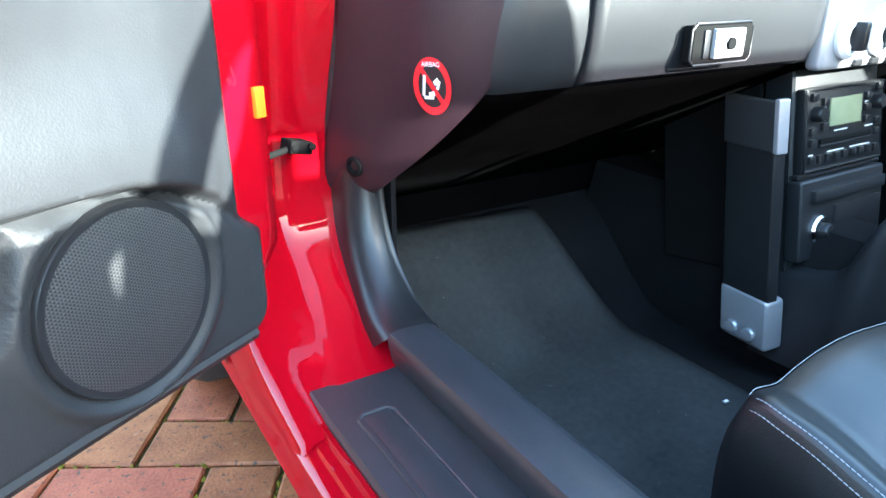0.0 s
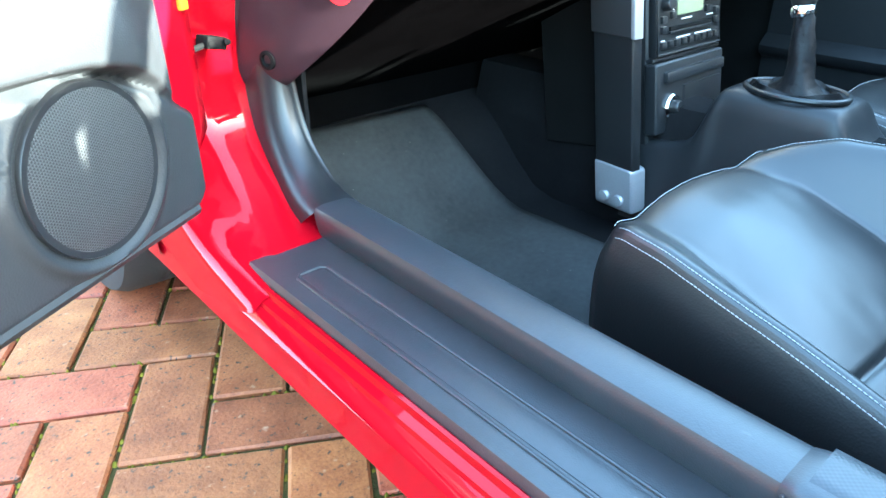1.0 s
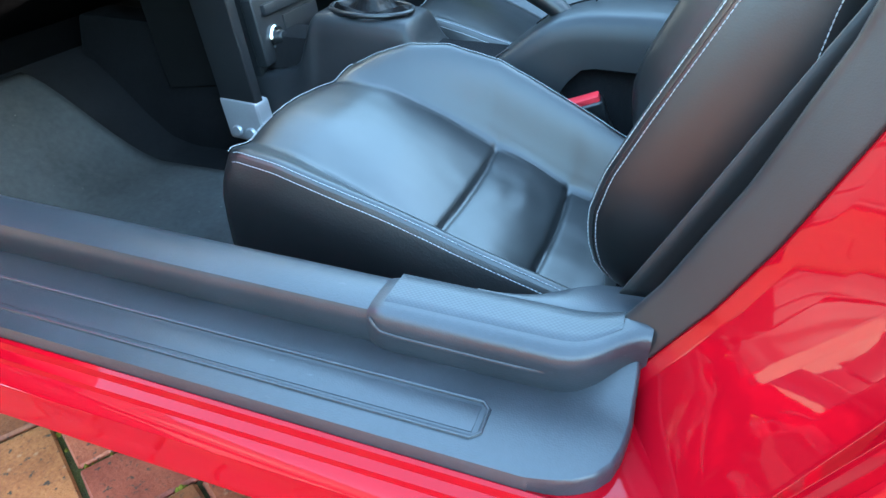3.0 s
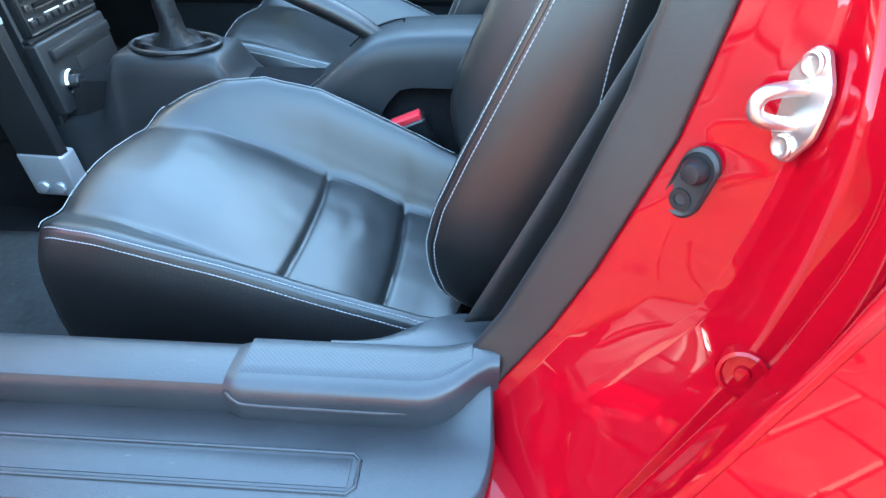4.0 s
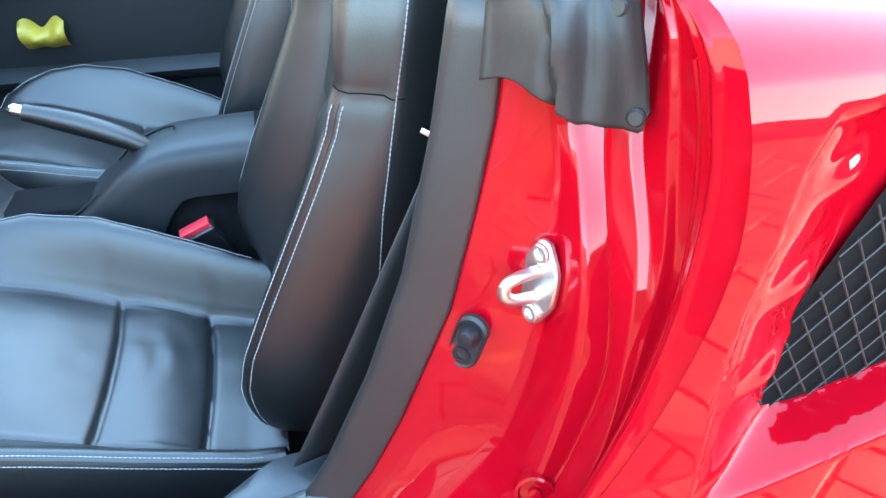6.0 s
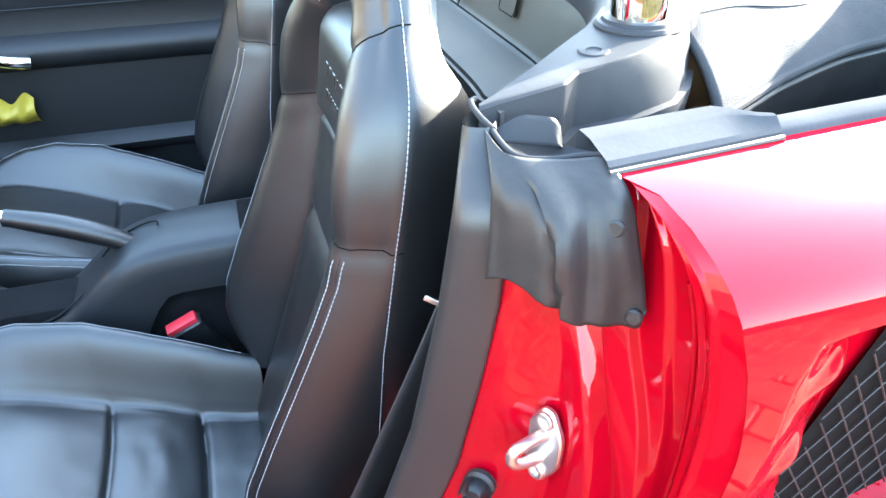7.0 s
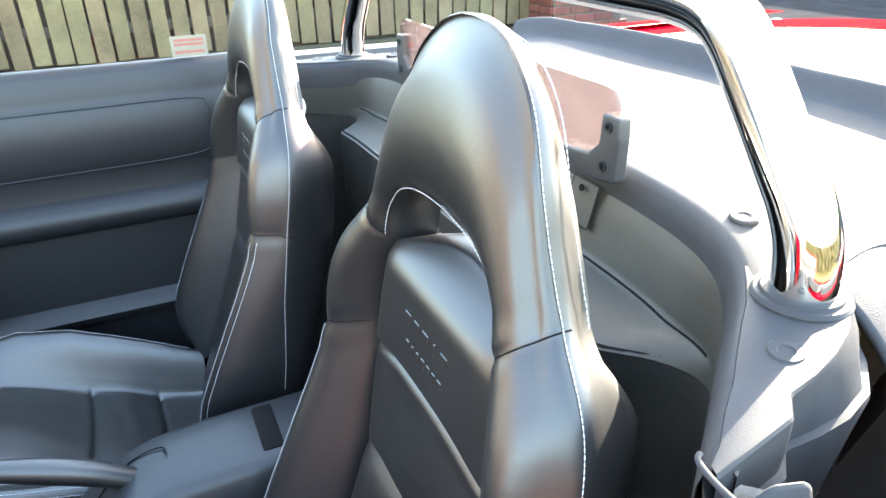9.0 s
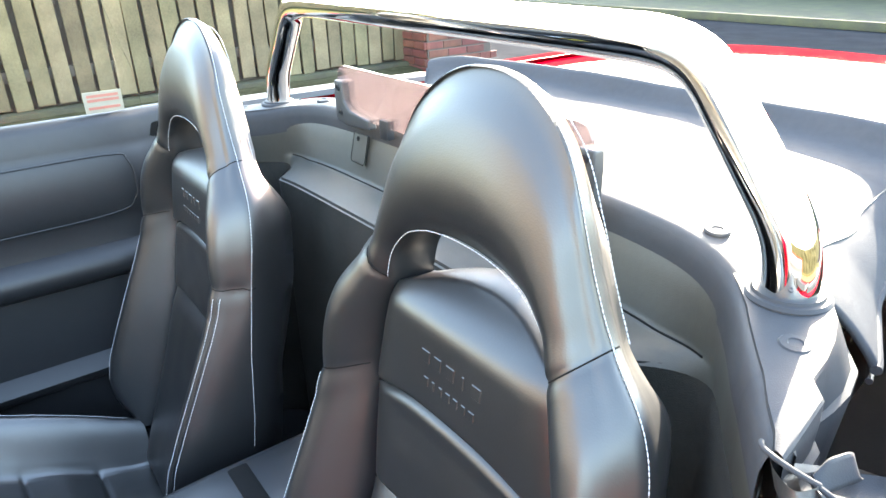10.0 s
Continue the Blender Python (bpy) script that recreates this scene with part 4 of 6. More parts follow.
# ---- rear post trim, striker, switch ----
post_trim = thing("post_trim", "black plastic post trim strip beside the seat", "trim strip", (-0.63, 0.1, 0.34))
y_tr = table([0.345, 0.363, 0.40, 0.488, 0.582, 0.69, 0.725, 0.82], [0.185, 0.172, 0.150, 0.111, 0.079, 0.057, 0.052, 0.039])
rows = []
for z in np.linspace(0.345, 0.808, 44):
    a, b = y_in(min(z, 0.80)), y_tr(z) + 0.004
    t = smoothstep(0.762, 0.808, z)
    sec = [(-0.646, a - 0.006), (-0.657, a + 0.001), (-0.6565, a + 0.007), (-0.650, (a + b) / 2 + 0.004), (-0.640, b + 0.004), (-0.628, b - 0.002), (-0.622, b - 0.03 + 0.022 * t), (-0.618, b - 0.12 + 0.106 * t)]
    top_x = (-0.606, -0.614, -0.6135, -0.609, -0.602, -0.592, -0.586, -0.582)
    rows.append(spline([(x + (xt - x) * t, y - 0.012 * t * (k > 3), z) for k, ((x, y), xt) in enumerate(zip(sec, top_x))], 3))
part("strip", grid(rows), POST_PLASTIC, post_trim, smooth=60)
# rubber weather flap over the post
F = [((-0.614, 0.0255, 0.8065), (-0.640, 0.0205, 0.8005), (-0.6535, -0.004, 0.7995), (-0.667, -0.027, 0.8045)), ((-0.649, 0.035, 0.788), (-0.672, 0.012, 0.786), (-0.682, -0.012, 0.790), (-0.688, -0.032, 0.792)),
     ((-0.655, 0.037, 0.768), (-0.686, 0.012, 0.768), (-0.694, -0.012, 0.768), (-0.699, -0.036, 0.765)), ((-0.658, 0.039, 0.746), (-0.688, 0.012, 0.745), (-0.697, -0.014, 0.740), (-0.704, -0.042, 0.735)),
     ((-0.659, 0.041, 0.729), (-0.689, 0.012, 0.7265), (-0.699, -0.014, 0.716), (-0.7075, -0.045, 0.708))]
cols = [spline([r[j] for r in [spline(f, 8) for f in F]], 6) for j in range(len(spline(F[0], 8)))]
flap = []
nu = len(cols)
for j, col in enumerate(cols):
    u = j / (nu - 1)
    out_row = []
    for i, p in enumerate(col):
        v = i / (len(col) - 1)
        wave = 0.0090 * smoothstep(0.42, 0.46, u + 0.12 * (1 - v)) - 0.0085 * smoothstep(0.46, 0.72, u + 0.12 * (1 - v)) - 0.004 * math.exp(-((u + 0.10 * (1 - v) - 0.12) / 0.06) ** 2) + 0.0018 * math.sin(16 * u + 3 * v) + 0.0012 * math.sin(31 * u - 2 * v)
        hem = 0.0065 * math.exp(-((u - 0.20) / 0.12) ** 2) * v ** 3 - 0.003 * math.exp(-((u - 0.58) / 0.06) ** 2) * v ** 3
        out_row.append(p + Vector((-0.72, 0.68, 0)) * (0.001 + (0.004 * smoothstep(0.0, 0.2, u) + wave) * smoothstep(0.03, 0.3, v)) + Vector((0, 0, hem + 0.014 * max(0.0, (u - 0.93) / 0.07) ** 2 * v ** 6)))
    flap.append(out_row)
fl = part("weather_flap", grid(flap), FLAP_RUBBER, post_trim, "wavy worn grey rubber weather flap", smooth=60)
thicken(fl, 0.003, 0)
for p in ((-0.698, -0.020, 0.776), (-0.710, -0.034, 0.719)):
    part("flap_stud", lathe([(0.0055, 0), (0.0055, 0.002), (0.004, 0.0035), (0, 0.0035)], 14, aim(p, (-0.75, 0.65, 0.1))), FLAP_RUBBER, post_trim)
part("strip_rail", tube(spline([(-0.576, 0.018, 0.812), (-0.580, 0.023, 0.812), (-0.592, 0.025, 0.811), (-0.604, 0.024, 0.809), (-0.615, 0.021, 0.8065)], 5), 0.0019, 10), TRIM, post_trim, "pale rounded rail at the strip's top")
LIP = spline([(-0.612, 0.022, 0.8065), (-0.626, 0.021, 0.803), (-0.638, 0.018, 0.800), (-0.646, 0.010, 0.799), (-0.651, -0.006, 0.799), (-0.655, -0.020, 0.801), (-0.664, -0.028, 0.804)], 6)
part("post_cap", tube(LIP, 0.0019, 10), TRIM, post_trim, "grey lip of the post cap")
INN = spline([(-0.598, 0.010, 0.796), (-0.598, 0.000, 0.792), (-0.602, -0.012, 0.790), (-0.610, -0.022, 0.789), (-0.620, -0.032, 0.789), (-0.632, -0.040, 0.790), (-0.648, -0.042, 0.796)], 6)
part("cap_tray", grid([[a.lerp(b, k) + Vector((0, 0, -0.010 * math.sin(math.pi * k) ** 0.7)) for k in np.linspace(0, 1, 10)] for a, b in zip(LIP, INN)]), TRIM, post_trim, "hollow tray of the post cap", smooth=60)
ta, tb = Vector((-0.614, 0.018, 0.797)), Vector((-0.621, -0.024, 0.790))
rows = []
for t in np.linspace(0, 1, 20):
    h = 0.0165 * math.sqrt(max(0.0, 1 - max(0.0, (t - 0.80) / 0.20) ** 2)) * smoothstep(-0.25, 0.45, t)
    p = ta.lerp(tb, t)
    rows.append([p + Vector((0.008 * k, -0.003 * k * k, h * k)) for k in np.linspace(0, 1, 7)])
tab = part("cap_tab", grid(rows), TRIM, post_trim, "upright rounded tab on the cap", smooth=60)
thicken(tab, 0.0022, 0)

striker = thing("door_striker", "zinc-plated door striker loop bolted to the red post", "door striker", (-0.684, 0.0, 0.594))
S = aim((-0.6845, 0.001, 0.594), (-0.42, 0.90, 0.1))
rows = []
n = 32
for z0, k in ((0.0, 1.0), (0.0032, 1.0), (0.0048, 0.93)):
    ring_pts = []
    for q in range(n):
        a = 2 * math.pi * q / n
        v = math.sin(a)
        wide = 0.0160 - 0.0060 * smoothstep(0.35, 0.95, abs(v))
        ring_pts.append(S @ Vector((k * wide * math.copysign(abs(math.cos(a)) ** 0.6, math.cos(a)), k * 0.0325 * v, z0)))
    rows.append(ring_pts)
part("striker_plate", grid(rows, close_u=True, caps=True), ZINC, striker, smooth=30)
U_BAR = ((0.001, 0.0105, 0.002), (-0.001, 0.010, 0.012), (-0.003, 0.0085, 0.022), (-0.005, 0.0055, 0.0275), (-0.006, 0.0, 0.029), (-0.005, -0.0055, 0.0275), (-0.003, -0.0085, 0.022), (-0.001, -0.010, 0.012), (0.001, -0.0105, 0.002))
part("striker_loop", tube(spline([S @ Vector(p) for p in U_BAR], 5), 0.0044, 12), ZINC, striker, smooth=80)
for yy in (0.0235, -0.0235):
    part("striker_bolt", lathe([(0.0072, 0.004), (0.0072, 0.0068), (0.0058, 0.0075), (0.0042, 0.0072), (0.0038, 0.005), (0, 0.005)], 16, S @ Matrix.Translation((0.0, yy, 0))), ZINC, striker)

switch = thing("door_switch", "black oval courtesy light switch on the red post", "switch", (-0.662, 0.045, 0.535))
Q = aim((-0.6655, 0.0445, 0.535), (-0.72, 0.68, 0.05), -16)
rows = [[Q @ Vector((k * 0.0125 * math.cos(2 * math.pi * q / 24), k * (0.0145 * math.sin(2 * math.pi * q / 24) + 0.0115 * (1 if math.sin(2 * math.pi * q / 24) > 0 else -1)), z0)) for q in range(24)]
        for z0, k in ((0, 1.0), (0.004, 1.0), (0.006, 0.9), (0.0045, 0.8))]
part("switch_body", grid(rows, close_u=True, caps=True), RUBBER, switch)
part("plunger", lathe([(0.0085, 0.004), (0.0085, 0.010), (0.006, 0.015), (0.0, 0.016)], 18, Q @ Matrix.Translation((0, 0.011, 0))), PLASTIC_SMOOTH, switch)
part("screw", lathe([(0.0075, 0.004), (0.0075, 0.006), (0.004, 0.006), (0.0035, 0.003), (0, 0.003)], 14, Q @ Matrix.Translation((0, -0.0125, 0))), PLASTIC_SMOOTH, switch)
part("body_plug", lathe([(0.0110, -0.006), (0.0100, 0.0005), (0.0085, 0.0010), (0.0075, -0.0012), (0.0035, -0.0012), (0.003, 0.0008), (0.0, 0.0010)], 24, aim((-0.7425, 0.0155, 0.4465), (-0.88, 0.40, 0.28)) @ Matrix.Scale(1.5, 4)), RED, car)

# ---- side intake grille ----
intake = thing("intake_grille", "black mesh air intake let into the red rear wing", "grille", (-0.75, -0.25, 0.6))
def mesh_z(y):
    zt, zb = 0.738, 0.470 + 0.30 * (-0.08 - y)
    zb = max(zb, 0.47 + 0.03)
    return zb, min(zt, 0.50 + 2.6 * (-0.115 - y))


rows = []
for y in np.linspace(-0.118, -0.38, 24):
    zb, zt = mesh_z(y)
    rows.append([(-0.749, y, zb + (max(zt, zb + 0.004) - zb) * k) for k in np.linspace(0, 1, 8)])
part("grille_backing", grid(rows), DARK, intake)
for k in range(26):
    for slope in (1.1, -1.6):
        pts = []
        for y in np.linspace(-0.122, -0.38, 60):
            z = 0.40 + 0.030 * k + slope * (-0.12 - y)
            zb, zt = mesh_z(y)
            if zb < z < zt:
                pts.append((-0.7515, y, z))
        if len(pts) > 2:
            part("grille_wire", tube(pts, 0.0008, 5), RUBBER, intake)

# ---- rear cabin trim round the seats ----
rear_trim = thing("rear_trim", "grey grained plastic rim and carpeted bulkhead behind the seats", "rear trim", (0, -0.15, 0.4))
RIM = [(-0.580, 0.020, 0.8105, 0.016), (-0.568, 0.006, 0.8125, 0.018), (-0.550, -0.016, 0.815, 0.018), (-0.537, -0.032, 0.817, 0.018), (-0.531, -0.039, 0.818, 0.018), (-0.510, -0.064, 0.820, 0.020), (-0.478, -0.104, 0.824, 0.040), (-0.445, -0.135, 0.832, 0.085),
       (-0.400, -0.155, 0.839, 0.080), (-0.330, -0.166, 0.843, 0.075), (-0.200, -0.170, 0.846, 0.07), (0.0, -0.172, 0.847, 0.07)]
RIM = RIM + [(-x, y, z, e) for x, y, z, e in RIM[-2::-1]]
path = spline([p[:3] for p in RIM], 5)
ext = spline([(p[3], 0, 0) for p in RIM], 5)
rim_rows, wall_rows, side_rows = [], [], []
for i, p in enumerate(path):
    a, b = path[max(0, i - 1)], path[min(len(path) - 1, i + 1)]
    d = Vector((b.x - a.x, b.y - a.y, 0)).normalized()
    nrm = Vector((d.y, -d.x, 0))  # away from the cabin
    e = ext[i].x
    rim_rows.append([p + Vector((0, 0, -0.045)) - nrm * 0.001, p + Vector((0, 0, -0.02)) - nrm * 0.001, p + Vector((0, 0, -0.008)) + nrm * 0.002, p + Vector((0, 0, -0.002)) + nrm * 0.007, p + nrm * 0.014] +
                    [p + nrm * (0.014 + (e - 0.014) * k) for k in (0.3, 0.6, 0.9)] + [p + nrm * e + Vector((0, 0, -0.0015)), p + nrm * (e + 0.0022) + Vector((0, 0, -0.004)), p + nrm * (e + 0.0025) + Vector((0, 0, -0.09))])
    mid = smoothstep(0.47, 0.38, abs(p.x))
    wall_rows.append([Vector((p.x, p.y, z)) - nrm * (f * mid) for z, f in ((p.z - 0.03, 0.0), (0.79, 0.010), (0.750, 0.017), (0.7425, 0.021), (0.7405, 0.030), (0.736, 0.055), (0.725, 0.095))])
    side_rows.append([Vector((p.x, p.y, z)) + nrm * (-0.095 * mid + (0.006 if z > 0.726 else 0.0)) for z in (0.729, 0.722, 0.60, 0.40, 0.14)])
part("ledge_groove", tube([w[3] for w in wall_rows if abs(w[3].x) < 0.45], 0.0015, 6), DARK, rear_trim)
part("rim", grid(rim_rows), TRIM, rear_trim, smooth=38)
part("upper_bulkhead", grid(wall_rows), REAR_VINYL, rear_trim, smooth=60)
part("lower_bulkhead", grid(side_rows), REAR_CARPET, rear_trim, smooth=60)
for p in ((-0.404, -0.190, 0.8405), (-0.539, -0.087, 0.8205), (0.41, -0.190, 0.8405), (0.545, -0.087, 0.8205)):
    part("rim_cap", lathe([(0.0125, -0.003), (0.0125, 0.0015), (0.011, 0.003), (0.006, 0.0032), (0.005, 0.0022), (0.0, 0.0022)], 20, aim(p, (-0.05, 0.05, 1))), TRIM, rear_trim)
TOWER = [((-0.576, 0.016), (-0.592, 0.022), 0.8115, 0.0, 0.0), ((-0.568, 0.004), (-0.590, 0.008), 0.8135, 0.0, 0.0), ((-0.550, -0.016), (-0.586, -0.016), 0.8155, 0.0, 0.0), ((-0.538, -0.031), (-0.582, -0.040), 0.8175, 0.0, 0.0),
         ((-0.537, -0.0325), (-0.581, -0.044), 0.8177, 0.0, 0.0), ((-0.531, -0.039), (-0.5675, -0.058), 0.8185, 0.0, 0.0), ((-0.529, -0.041), (-0.5665, -0.061), 0.8187, 0.0, 0.0), ((-0.510, -0.064), (-0.5625, -0.086), 0.8205, 0.002, 0.012),
         ((-0.492, -0.086), (-0.555, -0.112), 0.8225, 0.006, 0.020), ((-0.478, -0.104), (-0.543, -0.140), 0.8245, 0.010, 0.020), ((-0.460, -0.122), (-0.524, -0.166), 0.8275, 0.010, 0.012), ((-0.446, -0.134), (-0.505, -0.188), 0.8300, 0.006, 0.006)]
for sg in (-1, 1):
    rows = []
    for (xi, yi), (xo, yo), z, bulge, flare in TOWER:
        i, o = Vector((sg * -xi, yi, 0)), Vector((sg * -xo, yo, 0))
        d = (o - i).normalized()
        inn = i + d * 0.009
        row = [inn + Vector((0, 0, z - 0.004)), inn + d * 0.001 + Vector((0, 0, z + 0.0006))]
        row += [inn.lerp(o, k) + Vector((0, 0, z + 0.0012)) for k in (0.3, 0.6, 0.92)]
        row += [o + Vector((0, 0, z + 0.0006)), o + d * 0.0015 + Vector((0, 0, z - 0.0012)), o + d * (0.002 + bulge * 0.7) + Vector((0, 0, z - 0.018)), o + d * (0.001 + bulge + flare * 0.3) + Vector((0, 0, z - 0.040))]
        row += [o + d * (bulge + flare * 0.3 + 0.006) + Vector((0, 0, z - 0.0415)), o + d * (bulge + flare * 0.3 + 0.0065) + Vector((0, 0, z - 0.046)), o + d * (flare * 0.3 + 0.002) + Vector((0, 0, z - 0.16))]
        rows.append(row)
    part("tower_plate", grid(rows), TRIM, rear_trim, smooth=30)

for x in (-0.06, 0.06):
    part("panel_seam", tube([(x, -0.160, 0.806), (x, -0.152, 0.755), (x, -0.148, 0.745)], 0.0012, 6), DARK, rear_trim)
# small screwed hatches in the bulkhead
for x in (-0.225, 0.225):
    hatch = part("hatch", box((-0.022, -0.0012, -0.024), (0.022, 0.0012, 0.024), 0.001, 1, pose(x, -0.1565, 0.795, 14)), REAR_VINYL, rear_trim)
    part("hatch_gap", tube([pose(x, -0.1553, 0.795, 14) @ Vector(p) for p in ((-0.022, 0, -0.020), (-0.018, 0, -0.024), (0.018, 0, -0.024), (0.022, 0, -0.020), (0.022, 0, 0.024), (-0.022, 0, 0.024))], 0.0005, 6, True), DARK, hatch)
    part("hatch_screw", lathe([(0.004, 0.0), (0.004, 0.001), (0.002, 0.0012), (0, 0.0006)], 12, aim((x, -0.1555, 0.812), (0, 0.97, 0.24))), DARK, hatch)

# ---- roll bar ----
bar = thing("roll_bar", "polished chrome roll bar behind the seats", "roll bar", (0.008, -0.145, 0.83))
pts = [(-0.499, -0.147, 0.812), (-0.499, -0.147, 0.842), (-0.494, -0.147, 0.868), (-0.483, -0.147, 0.891), (-0.466, -0.147, 0.914), (-0.429, -0.147, 0.961), (-0.405, -0.147, 0.990), (-0.382, -0.147, 1.006), (-0.348, -0.147, 1.014), (-0.29, -0.147, 1.016), (-0.10, -0.147, 1.017)]
pts = pts + [(0.016 - x, y, z) for x, y, z in reversed(pts)]
part("hoop", tube(spline(pts, 8), 0.0225, 28), CHROME, bar, smooth=80)
for x in (-0.499, 0.515):
    part("collar", lathe([(0.034, 0.0), (0.0345, 0.004), (0.032, 0.0065), (0.029, 0.007), (0.0275, 0.0095), (0.0225, 0.010)], 32, Matrix.Translation((x, -0.147, 0.823))), TRIM, bar)

# ---- wind deflector ----
deflector = thing("wind_deflector", "tinted perspex wind deflector on grey brackets", "wind deflector", (0, -0.15, 0.85))
out = []
for cx, cz, a0 in ((-0.256, 0.905, 90), (-0.256, 0.871, 180), (0.246, 0.871, 270), (0.246, 0.905, 0)):
    for k in range(7):
        a = radians(a0 + 90 * k / 6)
        out.append((cx + 0.022 * math.cos(a), cz + 0.022 * math.sin(a)))
part("screen", prism(out, "y", -0.1535, -0.1495), TINTED, deflector, smooth=0)
for x in (-0.272, 0.262):
    sgn = 1 if x < 0 else -1
    out = [(x - sgn * 0.014, 0.838), (x - sgn * 0.015, 0.880), (x - sgn * 0.013, 0.902), (x + sgn * 0.012, 0.902), (x + sgn * 0.014, 0.872), (x + sgn * 0.030, 0.858), (x + sgn * 0.090, 0.852), (x + sgn * 0.090, 0.836), (x + sgn * 0.020, 0.832)]
    b = part("bracket", prism(out, "y", -0.161, -0.1455, 0.0035, 3), DARK_SILVER, deflector)
    for bx, bz in ((x, 0.891), (x + sgn * 0.004, 0.851)):
        part("bolt", lathe([(0.0055, 0), (0.0055, 0.002), (0.003, 0.002), (0.0025, 0.0), (0, 0)], 12, aim((bx, -0.1452, bz), (0, 1, 0))), PLASTIC_SMOOTH, b)
for x in (-0.14, 0.13):
    part("clip", box((x - 0.012, -0.160, 0.83), (x + 0.012, -0.146, 0.860), 0.004, 2), PLASTIC, deflector)

# ---- folded soft top under its cover ----
soft = thing("soft_top_cover", "grey vinyl cover over the folded soft top", "soft top", (0, -0.4, 0.8))
rows = []
z_len = table([0.0, 0.05, 0.30, 0.52, 0.70, 0.84, 0.875, 0.90, 0.925, 0.96, 0.985, 1.0], [0.838, 0.843, 0.848, 0.849, 0.849, 0.850, 0.856, 0.868, 0.879, 0.879, 0.860, 0.835])
z_len = soften(z_len, 0.016)


edge_x = soften(table([0.0, 0.25, 0.50, 0.68, 0.80, 0.90, 1.0], [0.563, 0.517, 0.492, 0.492, 0.530, 0.580, 0.585]), 0.03)
edge_z = soften(table([0.0, 0.25, 0.50, 0.68, 0.80, 0.90, 0.96, 1.0], [0.768, 0.776, 0.785, 0.794, 0.822, 0.856, 0.858, 0.820]), 0.03)


def cover_at(u, k):
    """The cover, u across the car from -1 to 1 and k from its front edge to its rear one: flat, with sides that turn down past the seams."""
    a = abs(u)
    y = -0.205 - 0.38 * k + 0.012 * smoothstep(0.70, 0.90, a) * (1 - k)
    x = u * edge_x(k)
    top = z_len(k) - 0.008 * u * u
    z = top - (top - edge_z(k)) * a ** 12
    z += (0.0022 * math.sin(11 * x + 6 * k) * math.sin(9 * k + 3 * x) + 0.0012 * noise.noise((x * 14, y * 14, 2))) * (1 - a ** 8)
    z += 0.003 * math.exp(-((x + 0.44 + 0.20 * k) / 0.05) ** 2) * smoothstep(0.2, 0.5, k)
    return Vector((x, y - 0.03 * (1 - u * u) * k, z))


for k in np.linspace(0, 1, 60):
    rows.append([cover_at(math.sin(v), k) for v in np.linspace(-math.pi / 2, math.pi / 2, 91)])
cover = part("cover", grid(rows), SOFT_TOP, soft, smooth=70)
thicken(cover, 0.006)
for sg in (-1, 1):
    lip = [cover_at(sg, k) for k in np.linspace(0.0, 0.86, 30)]
    part("cover_hem", tube([p + Vector((-sg * 0.001, 0, -0.003)) for p in lip], 0.0048, 10), SOFT_TOP, soft)
    part("weather_strip", tube([p + Vector((-sg * 0.004, 0, -0.0155)) for p in lip], 0.0032, 10), DARK_SILVER, soft, "grey weather strip")
    part("cover_skirt", grid([[p + Vector((-sg * 0.004, 0, -0.002)), p + Vector((-sg * 0.008, 0, -0.020)), p + Vector((-sg * 0.03, 0, -0.10))] for p in lip]), RUBBER, soft)
    seam = spline([cover_at(sg * u, k) + Vector((0, 0, 0.0002)) for u, k in ((0.86, 0.0), (0.868, 0.08), (0.886, 0.19), (0.915, 0.32), (0.92, 0.40), (0.91, 0.48), (0.90, 0.62), (0.86, 0.75))], 6)
    part("cover_seam", tube(seam, 0.0009, 6), RUBBER, soft)
part("well_lining", box((-0.66, -0.70, 0.60), (0.66, -0.20, 0.62)), DARK, soft)
strip = thing("waist_seal", "grey waist seal strip along the red wing top", "seal", (-0.665, -0.1, 0.80))
rows = []
for y in np.linspace(-0.023, -0.150, 14):
    k = (-0.023 - y) / 0.127
    w = 0.034 * (1 - 0.75 * smoothstep(0.75, 1, k))
    rows.append([(-0.678 + 0.010 * k, y, 0.798), (-0.678 + 0.010 * k, y, 0.803), (-0.675 + 0.010 * k, y, 0.8055), (-0.675 + 0.010 * k + w * 0.55, y, 0.810), (-0.675 + 0.010 * k + w * 0.6, y, 0.8105), (-0.675 + 0.010 * k + w, y, 0.811), (-0.675 + 0.010 * k + w, y, 0.798)])
part("seal", grid(rows), SEAL_RUBBER, strip, smooth=25)
rows = []
for y in np.linspace(-0.146, -0.75, 20):
    x0 = -0.667 + 0.075 * max(0.0, -0.15 - y)
    rows.append([(x0, y, 0.797 - 0.015 * y * y), (x0 + 0.001, y, 0.801 - 0.015 * y * y), (x0 + 0.004, y, 0.804 - 0.015 * y * y), (x0 + 0.016, y, 0.8055 - 0.015 * y * y), (x0 + 0.022, y, 0.803 - 0.015 * y * y), (x0 + 0.022, y, 0.79)])
part("rear_seal", grid(rows), SEAL_RUBBER, strip, smooth=40)
part("seal_edge", tube([(-0.679 + 0.010 * k, -0.023 - 0.127 * k, 0.7995) for k in np.linspace(0, 1, 12)], 0.0022, 8), RUBBER, strip, "black rubber edge")

far_strip = thing("waist_seal", "dark waist seal strip along the far wing top", "seal", (0.68, -0.1, 0.80))
part("seal", grid([[(x, y, z - 0.015 * y * y) for x, z in ((0.735, 0.799), (0.730, 0.806), (0.722, 0.810), (0.690, 0.813), (0.655, 0.812), (0.650, 0.800))] for y in np.linspace(0.02, -0.62, 20)]), RUBBER, far_strip, smooth=40)

